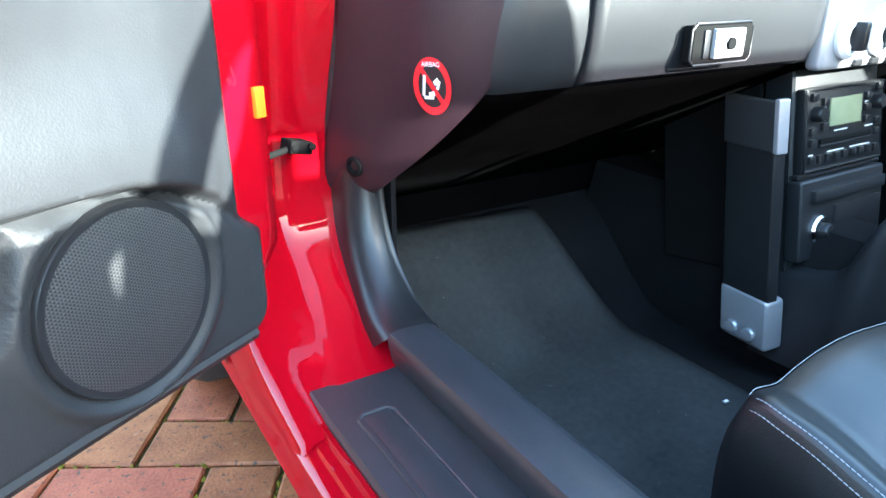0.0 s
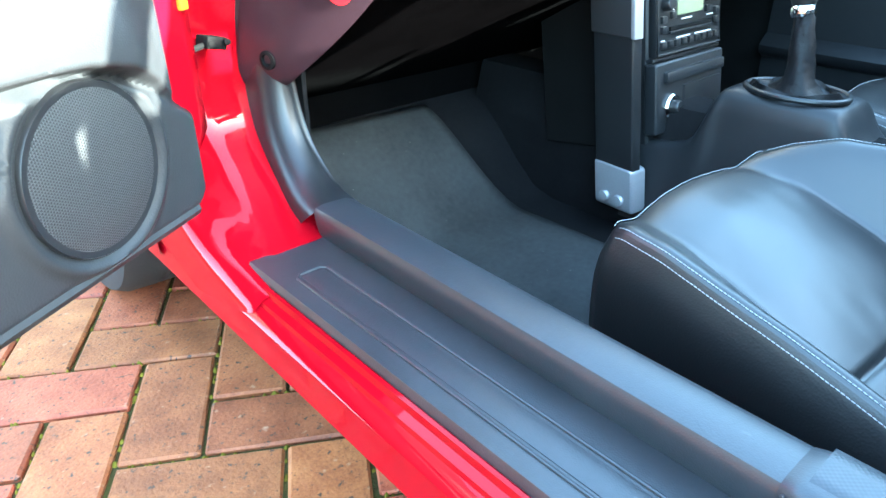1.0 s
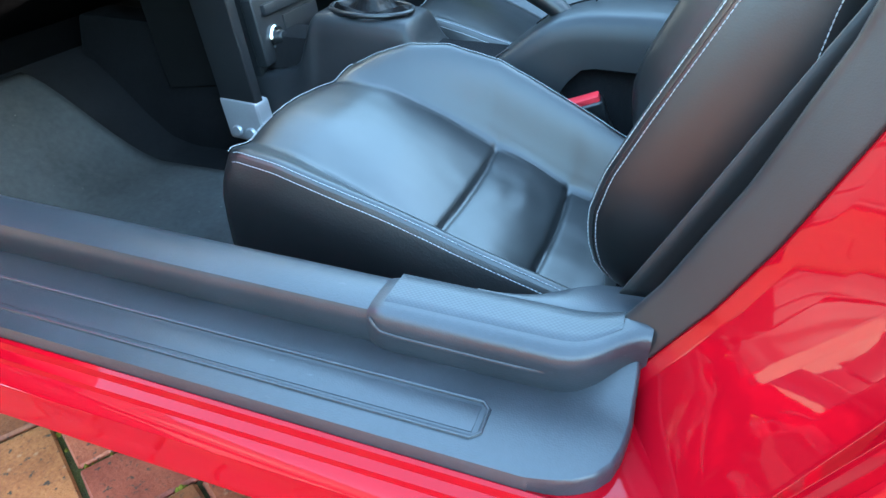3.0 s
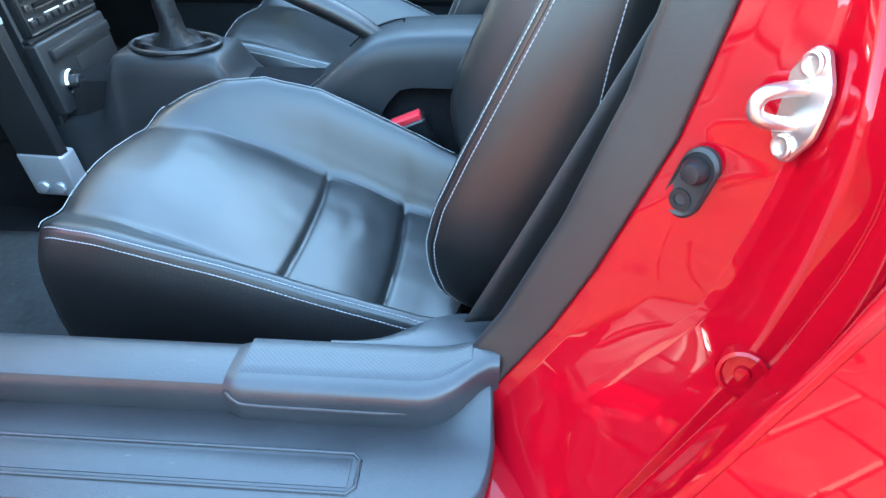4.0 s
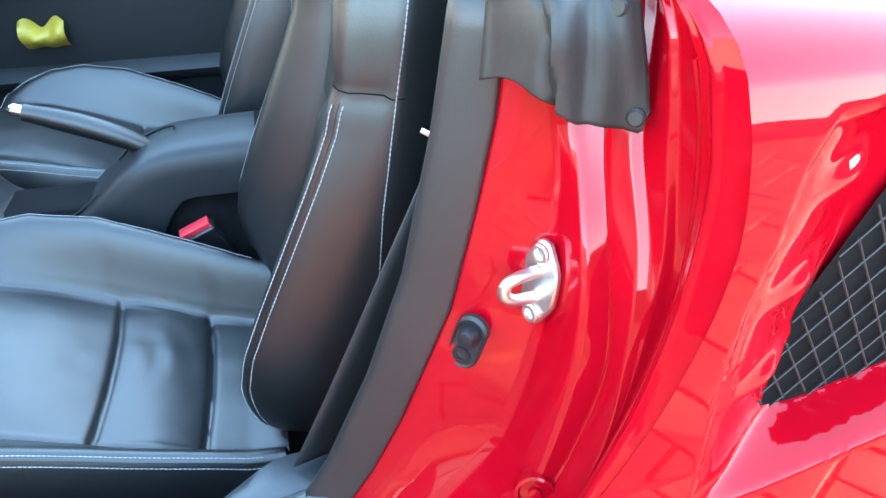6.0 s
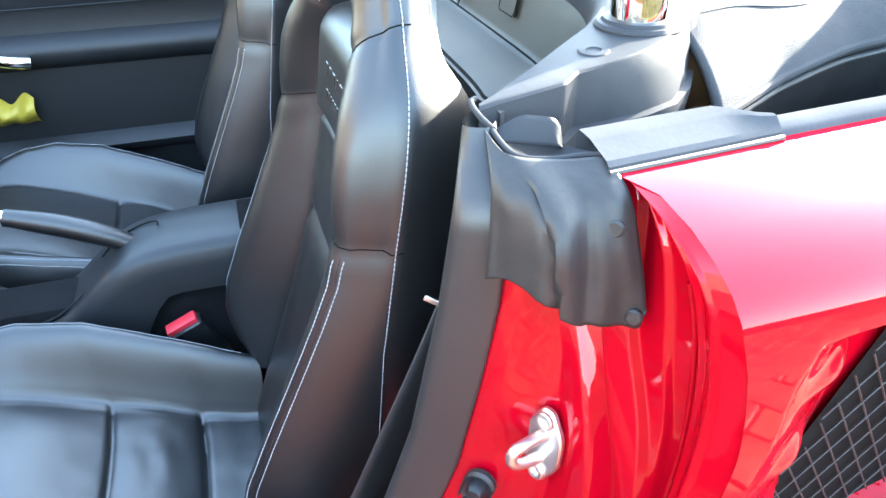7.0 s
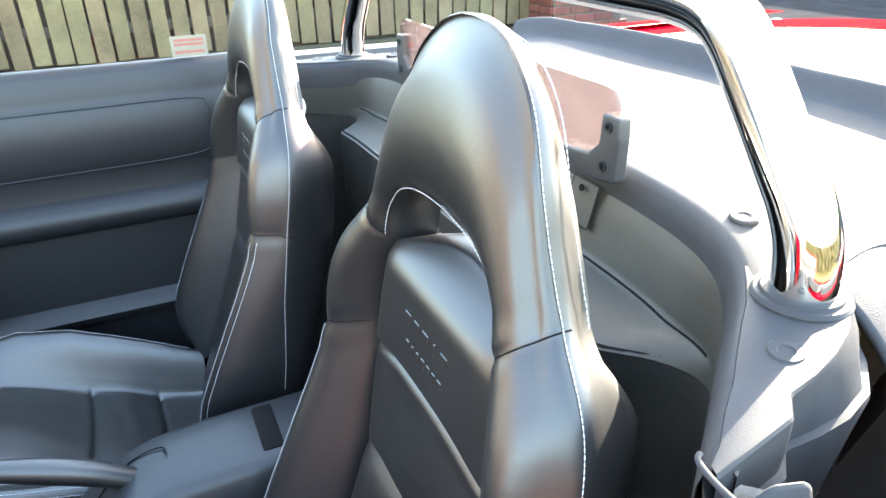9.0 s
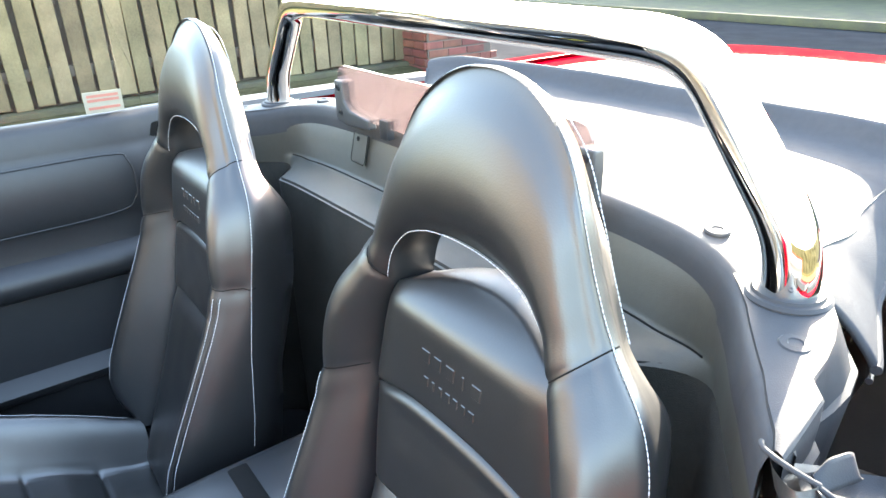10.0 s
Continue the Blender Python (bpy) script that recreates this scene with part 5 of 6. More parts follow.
# ---- seat belt and buckle ----
belt = thing("seat_belt", "black seat belt webbing beside the passenger seat", "seat belt", (-0.57, 0.1, 0.4))
rows = []
for p in spline([(-0.565, -0.020, 0.76), (-0.575, 0.030, 0.64), (-0.585, 0.076, 0.545), (-0.590, 0.120, 0.45), (-0.592, 0.166, 0.352)], 8):
    rows.append([p + Vector((0.010 * k, -0.022 * k, -0.006 * k)) for k in (-1, -0.5, 0, 0.5, 1)])
w = part("webbing", grid(rows), RUBBER, belt)
thicken(w, 0.0015)
part("tongue", box((-0.008, -0.0010, -0.0020), (0.008, 0.0010, 0.0020), 0.0008, 2, pose(-0.596, 0.055, 0.668, 0, -28, 70)), ZINC, belt, "zinc belt tongue")
buckle = thing("belt_buckle", "black seat belt buckle with a red button", "buckle", (-0.10, 0.29, 0.20))
B = pose(-0.100, 0.290, 0.300, -22, -8, 8)
part("buckle_body", box((-0.014, -0.028, -0.075), (0.014, 0.028, 0.028), 0.006, 3, B), PLASTIC_SMOOTH, buckle)
part("button", box((-0.010, -0.024, 0.022), (0.010, 0.024, 0.036), 0.003, 2, B), BUCKLE_RED, buckle, "red release button")

# ---- centre console ----
console = thing("centre_console", "black centre console with armrest and gear lever housing", "console", (0, 0.5, 0.14))
CON = [(0.88, 0.30, 0.075), (0.80, 0.315, 0.072), (0.775, 0.36, 0.070), (0.762, 0.398, 0.066), (0.745, 0.4075, 0.062), (0.70, 0.408, 0.062), (0.61, 0.406, 0.060), (0.590, 0.396, 0.060), (0.572, 0.368, 0.062), (0.545, 0.346, 0.066), (0.50, 0.338, 0.068), (0.46, 0.350, 0.068),
       (0.42, 0.384, 0.067), (0.375, 0.420, 0.066), (0.33, 0.438, 0.066), (0.27, 0.444, 0.067), (0.19, 0.446, 0.068), (0.05, 0.446, 0.068), (-0.14, 0.446, 0.068)]
rows = []
cen = spline([(0, c[0], c[1]) for c in CON], 3)
hw = spline([(c[2], 0, 0) for c in CON], 3)
CX = -0.014
for p, h in zip(cen, hw):
    y, z, w = p.y, p.z, h.x
    low = 0.17 + 0.20 * smoothstep(0.44, 0.30, y)
    low = min(low, z - 0.03)
    left = [(CX - w - 0.018 * (1 - smoothstep(0.44, 0.30, y)) - 0.004, y, low), (CX - w - 0.004, y, z - 0.035), (CX - w, y, z - 0.014), (CX - w + 0.006, y, z - 0.004), (CX - w + 0.016, y, z)]
    right = [(2 * CX - q[0], q[1], q[2]) for q in reversed(left)]
    rows.append(left + [(CX - w * 0.3, y, z + 0.001), (CX + w * 0.3, y, z + 0.001)] + right)
part("moulding", grid(rows), PLASTIC, console, smooth=60)
part("tunnel", prism([(-0.085, 0.13), (-0.075, 0.28), (-0.055, 0.36), (0.03, 0.36), (0.05, 0.28), (0.06, 0.13)], "y", -0.13, 1.28, 0.01), CARPET, console, "black carpeted tunnel")
# no real opening: a black block painted as the hole's shade
part("armrest_hole", box((-0.060, 0.165, 0.43), (0.034, 0.195, 0.4495), 0.006), DARK, console)
part("lid_line", tube(spline([(-0.004, 0.40, 0.405), (0.012, 0.375, 0.423), (0.016, 0.34, 0.438), (0.010, 0.315, 0.445), (-0.006, 0.312, 0.446)], 4), 0.0012, 6), DARK, console)
part("tray_line", tube(spline([(-0.055, 0.43, 0.378), (-0.060, 0.47, 0.350), (-0.058, 0.52, 0.340), (-0.03, 0.55, 0.346), (0.01, 0.545, 0.346)], 4), 0.0016, 6), PLASTIC_SMOOTH, console)
# gear lever
GY, GX = 0.673, -0.022
ring_pts = [(GX + 0.052 * math.cos(2 * math.pi * k / 32), GY + 0.070 * math.sin(2 * math.pi * k / 32), 0.411) for k in range(32)]
part("gaiter_ring", tube(ring_pts, 0.0042, 10, True), PLASTIC_SMOOTH, console)
gear = thing("gear_lever", "gear lever with crumpled black leather gaiter and silver collar", "gear lever", (GX, GY, 0.41))
rows = []
for k, (f, z) in enumerate(((1.0, 0.408), (0.93, 0.418), (0.80, 0.410), (0.60, 0.408), (0.42, 0.425), (0.34, 0.45), (0.33, 0.47), (0.29, 0.490), (0.27, 0.512))):
    c = smoothstep(0.41, 0.55, z)
    rows.append([(GX + 0.010 * c + (0.046 * f * math.cos(a) if f > 0.5 else 0.046 * f * math.cos(a)) * (1 + 0.10 * math.sin(5 * a + 2 * k)), GY + 0.020 * c + (0.064 if f > 0.5 else 0.050) * f * math.sin(a) * (1 + 0.10 * math.sin(7 * a + 3 * k)),
                  z + 0.004 * math.sin(3 * a + k)) for a in [2 * math.pi * q / 30 for q in range(30)]])
part("gaiter", grid(rows, close_u=True), GAITER, gear, smooth=50)
G = pose(GX + 0.010, GY + 0.020, 0.508, -10, 6, 0)
part("collar", lathe([(0.0145, 0.0), (0.0165, 0.004), (0.0165, 0.012), (0.0145, 0.015)], 20, G), CHROME, gear, "silver collar")
part("knob", lathe([(0.0145, 0.015), (0.019, 0.03), (0.024, 0.05), (0.0235, 0.065), (0.017, 0.077), (0.0, 0.080)], 24, G), LEATHER, gear)
# handbrake
brake = thing("handbrake", "black handbrake lever with a silver button", "handbrake", (-0.01, 0.36, 0.42))
hb = spline([(-0.006, 0.345, 0.415), (-0.004, 0.385, 0.440), (-0.001, 0.43, 0.462), (0.002, 0.475, 0.479), (0.004, 0.508, 0.490)], 6)
part("grip", tube(hb, lambda t: 0.013 + 0.004 * math.sin(math.pi * min(1, t * 1.1)), 14), LEATHER_SIDE, brake)
part("button", lathe([(0.009, -0.004), (0.009, 0.008), (0.006, 0.012), (0, 0.013)], 16, aim((0.005, 0.513, 0.4925), (0.03, 0.92, 0.36))), CHROME, brake, "polished button")

# ---- instrument stack ----
stack = thing("centre_stack", "black centre stack with radio and lighter panel", "console", (0, 0.9, 0.45))
T = pose(0.014, 0.874, 0.431, -9, 0, 0)   # local: x across, -y to the cabin, z up


def on(lo, hi, bev=0.0, seg=2):
    return box(lo, hi, bev, seg, T)


part("surround", on((-0.101, 0.006, -0.14), (0.101, 0.05, 0.166), 0.008, 3), PLASTIC, stack)
# separate cheeks, darker than the surround
for xs in (-0.099, 0.099):
    part("side_cheek", on((xs - 0.003, 0.052, -0.15), (xs + 0.003, 0.22, 0.13), 0.002, 1), DARK, stack, "near-black side cheek")
part("stack_core", on((-0.096, 0.06, 0.10), (0.096, 0.21, 0.25), 0.01, 1), DARK, stack)
part("divider", on((-0.100, -0.004, -0.007), (0.100, 0.010, -0.001), 0.001, 1), PLASTIC_SMOOTH, stack)
radio = thing("car_radio", "black car radio with greenish display and rows of buttons", "radio", (0.012, 0.88, 0.485))
part("radio_face", on((-0.096, -0.006, 0.000), (0.096, 0.010, 0.112), 0.004, 2), PLASTIC_SMOOTH, radio)
part("radio_border", tube([T @ Vector(p) for p in ((-0.093, -0.0065, 0.003), (0.093, -0.0065, 0.003), (0.093, -0.0065, 0.109), (-0.093, -0.0065, 0.109))], 0.0022, 6, True), PLASTIC, radio)
part("display", on((-0.040, -0.0085, 0.058), (0.036, -0.005, 0.096), 0.002), LCD, radio)
part("cassette_slot", on((-0.060, -0.009, 0.036), (0.062, -0.005, 0.043), 0.001), DARK, radio)
part("slot_lip", on((-0.062, -0.0105, 0.0325), (0.064, -0.005, 0.036), 0.001), PLASTIC, radio)
for x, z in ((-0.072, 0.078), (0.072, 0.082)):
    part("knob", lathe([(0.0105, 0.0), (0.0105, 0.010), (0.0085, 0.013), (0, 0.013)], 18, T @ aim((x, -0.006, z), (0, -1, 0))), PLASTIC_SMOOTH, radio)
btn = on((-0.0065, -0.011, -0.0055), (0.0065, -0.004, 0.0055), 0.002)
first = part("button", btn, PLASTIC_SMOOTH, radio)
for k in range(9):
    b2 = new("button", first.data)
    b2.parent = radio
    b2.matrix_parent_inverse = radio.matrix_world.inverted()
    b2.location = T.to_3x3() @ Vector((-0.078 + 0.0195 * k, 0, 0.017))
for x, z in ((-0.052, 0.092), (-0.052, 0.076), (-0.052, 0.060), (0.050, 0.092), (0.050, 0.076), (0.050, 0.060), (-0.078, 0.055), (0.078, 0.055), (-0.078, 0.10), (0.078, 0.103), (-0.078, 0.040), (0.078, 0.040)):
    b2 = new("button", first.data)
    b2.parent = radio
    b2.matrix_parent_inverse = radio.matrix_world.inverted()
    b2.location = T.to_3x3() @ Vector((x, 0, z))
first.location = T.to_3x3() @ Vector((0.0, 0.02, 0.02))
for x, z, wd in ((-0.078, 0.024, 0.010), (-0.020, 0.0245, 0.04), (0.04, 0.0245, 0.05), (0.06, 0.05, 0.02), (-0.01, 0.0515, 0.03), (-0.052, 0.084, 0.008), (0.05, 0.084, 0.008), (-0.052, 0.068, 0.008)):
    part("print_mark", on((x - wd / 2, -0.0068, z - 0.0008), (x + wd / 2, -0.0055, z + 0.0008)), LABEL_WHITE, radio)
lower = thing("lighter_panel", "black panel with a silver cigar lighter and ashtray flap", "panel", (0.012, 0.87, 0.36))
part("panel_face", on((-0.106, -0.014, -0.120), (0.096, 0.010, -0.008), 0.006, 3), PLASTIC, lower)
part("ashtray_lip", on((-0.085, -0.022, -0.040), (0.088, -0.008, -0.022), 0.004, 2), PLASTIC, lower)
part("flap", on((-0.030, -0.018, -0.105), (0.085, -0.008, -0.050), 0.002, 2), PLASTIC_SMOOTH, lower)
part("lighter_ring", lathe([(0.013, 0.0), (0.021, 0.0), (0.0215, 0.004), (0.019, 0.007), (0.014, 0.006), (0.013, -0.001)], 28, T @ aim((-0.064, -0.014, -0.080), (0, -1, 0))), CHROME, lower, "chrome lighter ring")
part("lighter_knob", lathe([(0.0115, 0.0), (0.0115, 0.014), (0.009, 0.018), (0, 0.018)], 20, T @ aim((-0.064, -0.014, -0.080), (0, -1, 0))), PLASTIC_SMOOTH, lower)
part("loose_lead", tube(spline([(0.07, 0.868, 0.30), (0.076, 0.862, 0.28), (0.077, 0.860, 0.262), (0.07, 0.862, 0.25)], 5), 0.005, 8), SILVER, lower, "loose pale plug on a lead")
# heater controls above the radio
heater = thing("heater_panel", "silver heater panel with white-ringed rotary knobs", "heater panel", (0.02, 0.87, 0.63))
part("bezel", box((-0.128, 0.8465, 0.572), (0.128, 0.868, 0.664), 0.0085, 4), SILVER, heater)
for x in (-0.083, -0.011, 0.061):
    k2 = part("dial", lathe([(0.027, 0.0), (0.028, 0.006), (0.023, 0.011), (0.013, 0.011), (0.013, 0.006), (0.0, 0.006)], 32, aim((x, 0.847, 0.612), (0, -1, 0))), LABEL_WHITE, heater, "white ring dial")
    part("pointer", box((x - 0.0055, 0.822, 0.595), (x + 0.0055, 0.842, 0.629), 0.004, 2), PLASTIC_SMOOTH, k2)
for x in (-0.050, -0.012, 0.026):
    part("push_button", box((x - 0.010, 0.843, 0.574), (x + 0.010, 0.850, 0.583), 0.002, 1), PLASTIC_SMOOTH, heater)
# support leg between dashboard and tunnel
leg = thing("support_leg", "black padded support leg with silver end pieces", "support leg", (-0.13, 0.88, 0.2))
LEG = pose(-0.117, 0.876, 0.20, 0, 0, -4)


def tilt_box(lo, hi, bev, lean=0.030):
    bm = box(lo, hi, bev, 3)
    for v in bm.verts:
        v.co.x -= lean * (v.co.z / 0.34)
        v.co.y += 0.028 * (v.co.z / 0.34)
    bmesh.ops.transform(bm, verts=bm.verts, matrix=LEG)
    return bm


part("pad", tilt_box((-0.016, -0.038, 0.06), (0.006, 0.038, 0.30), 0.004), PLASTIC_SMOOTH, leg)
part("lower_bracket", tilt_box((-0.019, -0.040, -0.010), (0.019, 0.040, 0.068), 0.008), SILVER, leg, "silver lower bracket with two bolts")
part("upper_bracket", tilt_box((-0.018, -0.041, 0.272), (0.000, 0.041, 0.335), 0.003), DARK_SILVER, leg, "grey upper bracket")
part("bracket_edge", tilt_box((-0.019, -0.0435, 0.272), (0.001, -0.036, 0.340), 0.002), SILVER, leg, "silver edge")
for x in (-0.0145, 0.0145):
    part("bolt", lathe([(0.009, 0.0), (0.011, 0.004), (0.0085, 0.007), (0, 0.008)], 18, LEG @ aim((-0.0205, x, 0.010), (-1, 0, 0))), SILVER, leg)

# ---- driver's door, closed ----
far_door = thing("driver_door", "closed black-trimmed door with padded panel and silver pull", "car door", (0.63, 0.55, 0.2))
DD = [(0.668, 0.828), (0.650, 0.826), (0.638, 0.812), (0.640, 0.775), (0.634, 0.760), (0.626, 0.745), (0.624, 0.70), (0.626, 0.66), (0.634, 0.640), (0.640, 0.625), (0.636, 0.585), (0.612, 0.572), (0.602, 0.560), (0.603, 0.538), (0.616, 0.522), (0.634, 0.512),
      (0.636, 0.36), (0.616, 0.345), (0.608, 0.335), (0.612, 0.318), (0.634, 0.305), (0.645, 0.15)]
rows = [[(x + 0.012 * smoothstep(0.14, 0.05, y), y, z) for x, z in DD] for y in np.linspace(0.03, 1.02, 30)]
part("door_trim", grid(rows), SHADED_VINYL, far_door, smooth=50)
edge = spline([(0.6305, 0.95, 0.757), (0.6305, 0.40, 0.757), (0.6305, 0.16, 0.757), (0.627, 0.125, 0.742), (0.623, 0.118, 0.70), (0.627, 0.125, 0.665), (0.633, 0.17, 0.642), (0.633, 0.40, 0.637), (0.633, 0.95, 0.635)], 6)
part("pad_seam", tube(edge, 0.0016, 6), SHADED_VINYL, far_door)
part("pull_end", tube(spline([(0.606, 0.625, 0.556), (0.590, 0.615, 0.552), (0.585, 0.58, 0.545), (0.592, 0.555, 0.540)], 5), 0.014, 12), CHROME, far_door, "silver pull handle end")
part("pull", tube(spline([(0.600, 0.80, 0.58), (0.582, 0.74, 0.572), (0.582, 0.66, 0.562), (0.586, 0.61, 0.552)], 5), 0.015, 12), PLASTIC_SMOOTH, far_door)
cloth = part("duster", grid([[(0.618 - 0.03 * math.sin(math.pi * v) + 0.006 * math.sin(13 * u + 5 * v), 0.575 + 0.09 * u, 0.405 + 0.055 * v + 0.010 * math.sin(9 * u) * v) for u in np.linspace(0, 1, 16)] for v in np.linspace(0, 1, 10)]), YELLOW)
tagged(cloth, "folded yellow duster tucked into the door pocket", "cloth")
pane = [(1.05, 0.81), (1.05, 1.16), (0.30, 1.16), (0.17, 1.12), (0.105, 1.03), (0.075, 0.90), (0.070, 0.81)]
glass = part("window", prism(pane, "x", 0.662, 0.666), GLASS, far_door, "raised clear side window", smooth=0)
glass.visible_shadow = False
sticker = part("window_sticker", box((0.6605, 0.103, 0.829), (0.6615, 0.170, 0.868), 0), STICKER, glass, "faded pale window sticker with red bars", smooth=0)
for z in (0.860, 0.852, 0.838):
    part("sticker_bar", box((0.6600, 0.109, z - 0.0025), (0.6607, 0.164, z + 0.0025), 0), STICKER_RED, sticker, smooth=0)

# ---- open passenger door ----
door = thing("passenger_door", "open red car door with black vinyl trim and round speaker", "car door", (-0.784, 0.92, 0.386))
DM = Matrix(((-0.850, 0.0, 0.527, -0.784), (-0.527, 0.0, -0.850, 0.920), (0.0, 1.0, 0.0, 0.0), (0, 0, 0, 1)))  # along the door, up, towards the cabin


def D(s, z, n):
    return DM @ Vector((s, z, n))


def z_bot(s):
    return 0.386 + 0.008 * s


SC, SZ = 0.1475, 0.476
fold = table([0.0, 0.03, 0.06, 0.10, 0.14, 0.19, 0.26, 0.4, 1.1], [0.468, 0.492, 0.518, 0.538, 0.548, 0.551, 0.553, 0.56, 0.56])


pocket = table([0.44, 0.455, 0.465, 0.48, 0.50, 0.545], [0.31, 0.272, 0.252, 0.236, 0.224, 0.2105])


def door_depth(s, z):
    """Relief of the door trim: soft upper pad over a lower panel with a ring round the speaker."""
    d = math.hypot(s - SC, z - SZ)
    zf = fold(s)
    upper = 0.020 * smoothstep(zf, zf + 0.010, z) * (1 - 0.6 * smoothstep(zf + 0.02, zf + 0.10, z)) * smoothstep(0.03, 0.10, s)
    groove = -0.006 * math.exp(-((z - zf) / 0.005) ** 2) * smoothstep(0.02, 0.06, s)
    ringr = 0.006 * math.exp(-((d - 0.080) / 0.006) ** 2) * (1 - smoothstep(zf - 0.012, zf - 0.002, z))
    swell = 0.016 * smoothstep(0.60, 0.70, z) * smoothstep(0.13, 0.24, s)
    recess = -0.013 * smoothstep(0.0, 0.008, s - pocket(z)) * (1 - smoothstep(0.60, 0.64, s)) * smoothstep(0.448, 0.458, z) * (1 - smoothstep(0.540, 0.548, z))
    return upper + groove + ringr + swell + recess


def front_edge(z):
    return 0.028 - 0.024 * smoothstep(0.50, 0.475, z) + 0.10 * max(0.0, 0.41 - z)


rows = []
for v in np.linspace(0, 1, 130):
    r = []
    for u in np.concatenate([np.linspace(0, 0.32, 110), np.linspace(0.33, 1, 36)]):
        s0 = u * 1.02
        z = z_bot(s0) + (0.80 - z_bot(s0)) * v
        s = s0 + front_edge(z) * (1 - u)
        corner = 0.035 * max(0.0, 1 - v / 0.06) ** 2 * max(0.0, 1 - u / 0.05) ** 1
        edge_round = 0.010 * max(0.0, 1 - u / 0.012) + 0.010 * max(0.0, 1 - v / 0.03) ** 2
        r.append(D(s + corner, z, door_depth(s, z) - edge_round))
    rows.append(r)
trim = part("door_trim", grid(rows), DOOR_VINYL, door, smooth=60)
thicken(trim, 0.01, 1)
# the red steel shell behind the trim
shell = []
for v in np.linspace(0, 1, 20):
    r = []
    for s in np.linspace(0.006, 1.06, 20):
        z = z_bot(max(s, 0)) - 0.008 + (0.815 - z_bot(max(s, 0))) * v
        r.append(D(s, z, -0.015))
    r2 = [D(p, z_bot(max(p, 0)) - 0.008 + (0.815 - z_bot(max(p, 0))) * v, -0.12 + 0.03 * (v - 0.6) ** 2) for p in np.linspace(1.07, -0.03, 20)]
    shell.append(r + r2)
part("door_shell", grid(shell, close_u=True, caps=True), RED, door, smooth=40)
part("lower_seal", tube([D(s, z_bot(s) + 0.004, -0.006) for s in np.linspace(0.03, 1.0, 30)], 0.007, 8), RUBBER, door)
flange = [[D(0.035 + (-0.024 - 0.035) * k + 0.030 * smoothstep(0.46, 0.42, z) * k, z, -0.0135 - 0.004 * k) for k in np.linspace(0, 1, 5)] for z in np.linspace(0.415, 0.80, 20)]
thicken(part("door_flange", grid(flange), RED, door), 0.004, 0)
part("marker_lens", box((-0.006, -0.013, -0.002), (0.006, 0.013, 0.003), 0.002, 2, DM @ Matrix.Translation((-0.014, 0.583, -0.013))), ORANGE, door, "amber edge marker")
# speaker
grille_mat = material("speaker_mesh", (0.018, 0.018, 0.019), 0.5, vary=0.1, scale=20)
nt = grille_mat.node_tree
tcn = nt.nodes.new("ShaderNodeTexCoord")
sep = nt.nodes.new("ShaderNodeSeparateXYZ")
nt.links.new(tcn.outputs["Object"], sep.inputs[0])


def mnode(op, a, b=None):
    n = nt.nodes.new("ShaderNodeMath")
    n.operation = op
    for k, v in enumerate((a, b)):
        if v is None:
            continue
        if isinstance(v, (int, float)):
            n.inputs[k].default_value = v
        else:
            nt.links.new(v, n.inputs[k])
    return n.outputs[0]


f1 = mnode("SINE", mnode("MULTIPLY", sep.outputs[0], 2900.0))
f2 = mnode("SINE", mnode("ADD", mnode("MULTIPLY", sep.outputs[0], -1450.0), mnode("MULTIPLY", sep.outputs[1], 2511.0)))
f3 = mnode("SINE", mnode("ADD", mnode("MULTIPLY", sep.outputs[0], -1450.0), mnode("MULTIPLY", sep.outputs[1], -2511.0)))
hole = mnode("ADD", mnode("ADD", f1, f2), f3)
mask = nt.nodes.new("ShaderNodeMapRange")
mask.inputs[1].default_value, mask.inputs[2].default_value = -0.6, 0.6
nt.links.new(hole, mask.inputs[0])
mx = nt.nodes.new("ShaderNodeMix")
mx.data_type = "RGBA"
mx.inputs[6].default_value, mx.inputs[7].default_value = (0.045, 0.047, 0.05, 1), (0.004, 0.004, 0.004, 1)
nt.links.new(mask.outputs[0], mx.inputs[0])
nt.links.new(mx.outputs[2], nt.nodes["Principled BSDF"].inputs["Base Color"])
bmp = nt.nodes.new("ShaderNodeBump")
bmp.invert = True
bmp.inputs["Strength"].default_value, bmp.inputs["Distance"].default_value = 0.6, 0.002
nt.links.new(mask.outputs[0], bmp.inputs["Height"])
nt.links.new(bmp.outputs[0], nt.nodes["Principled BSDF"].inputs["Normal"])
SM = DM @ Matrix.Translation((SC, SZ, 0.001))
ring_bm = lathe([(0.0700, -0.002), (0.0700, 0.0025), (0.0690, 0.0040), (0.0674, 0.0038)], 64)
ring_ob = part("speaker_ring", ring_bm, PLASTIC_SMOOTH, None, smooth=60)
ring_ob.matrix_world = SM
ring_ob.parent = door
ring_ob.matrix_parent_inverse = door.matrix_world.inverted()
mesh_ob = part("speaker_grille", lathe([(0.0678, 0.0030), (0.058, 0.0050), (0.042, 0.0068), (0.021, 0.0078), (0.0, 0.008)], 64), grille_mat, None, smooth=60)
mesh_ob.matrix_world = SM
mesh_ob.parent = door
mesh_ob.matrix_parent_inverse = door.matrix_world.inverted()
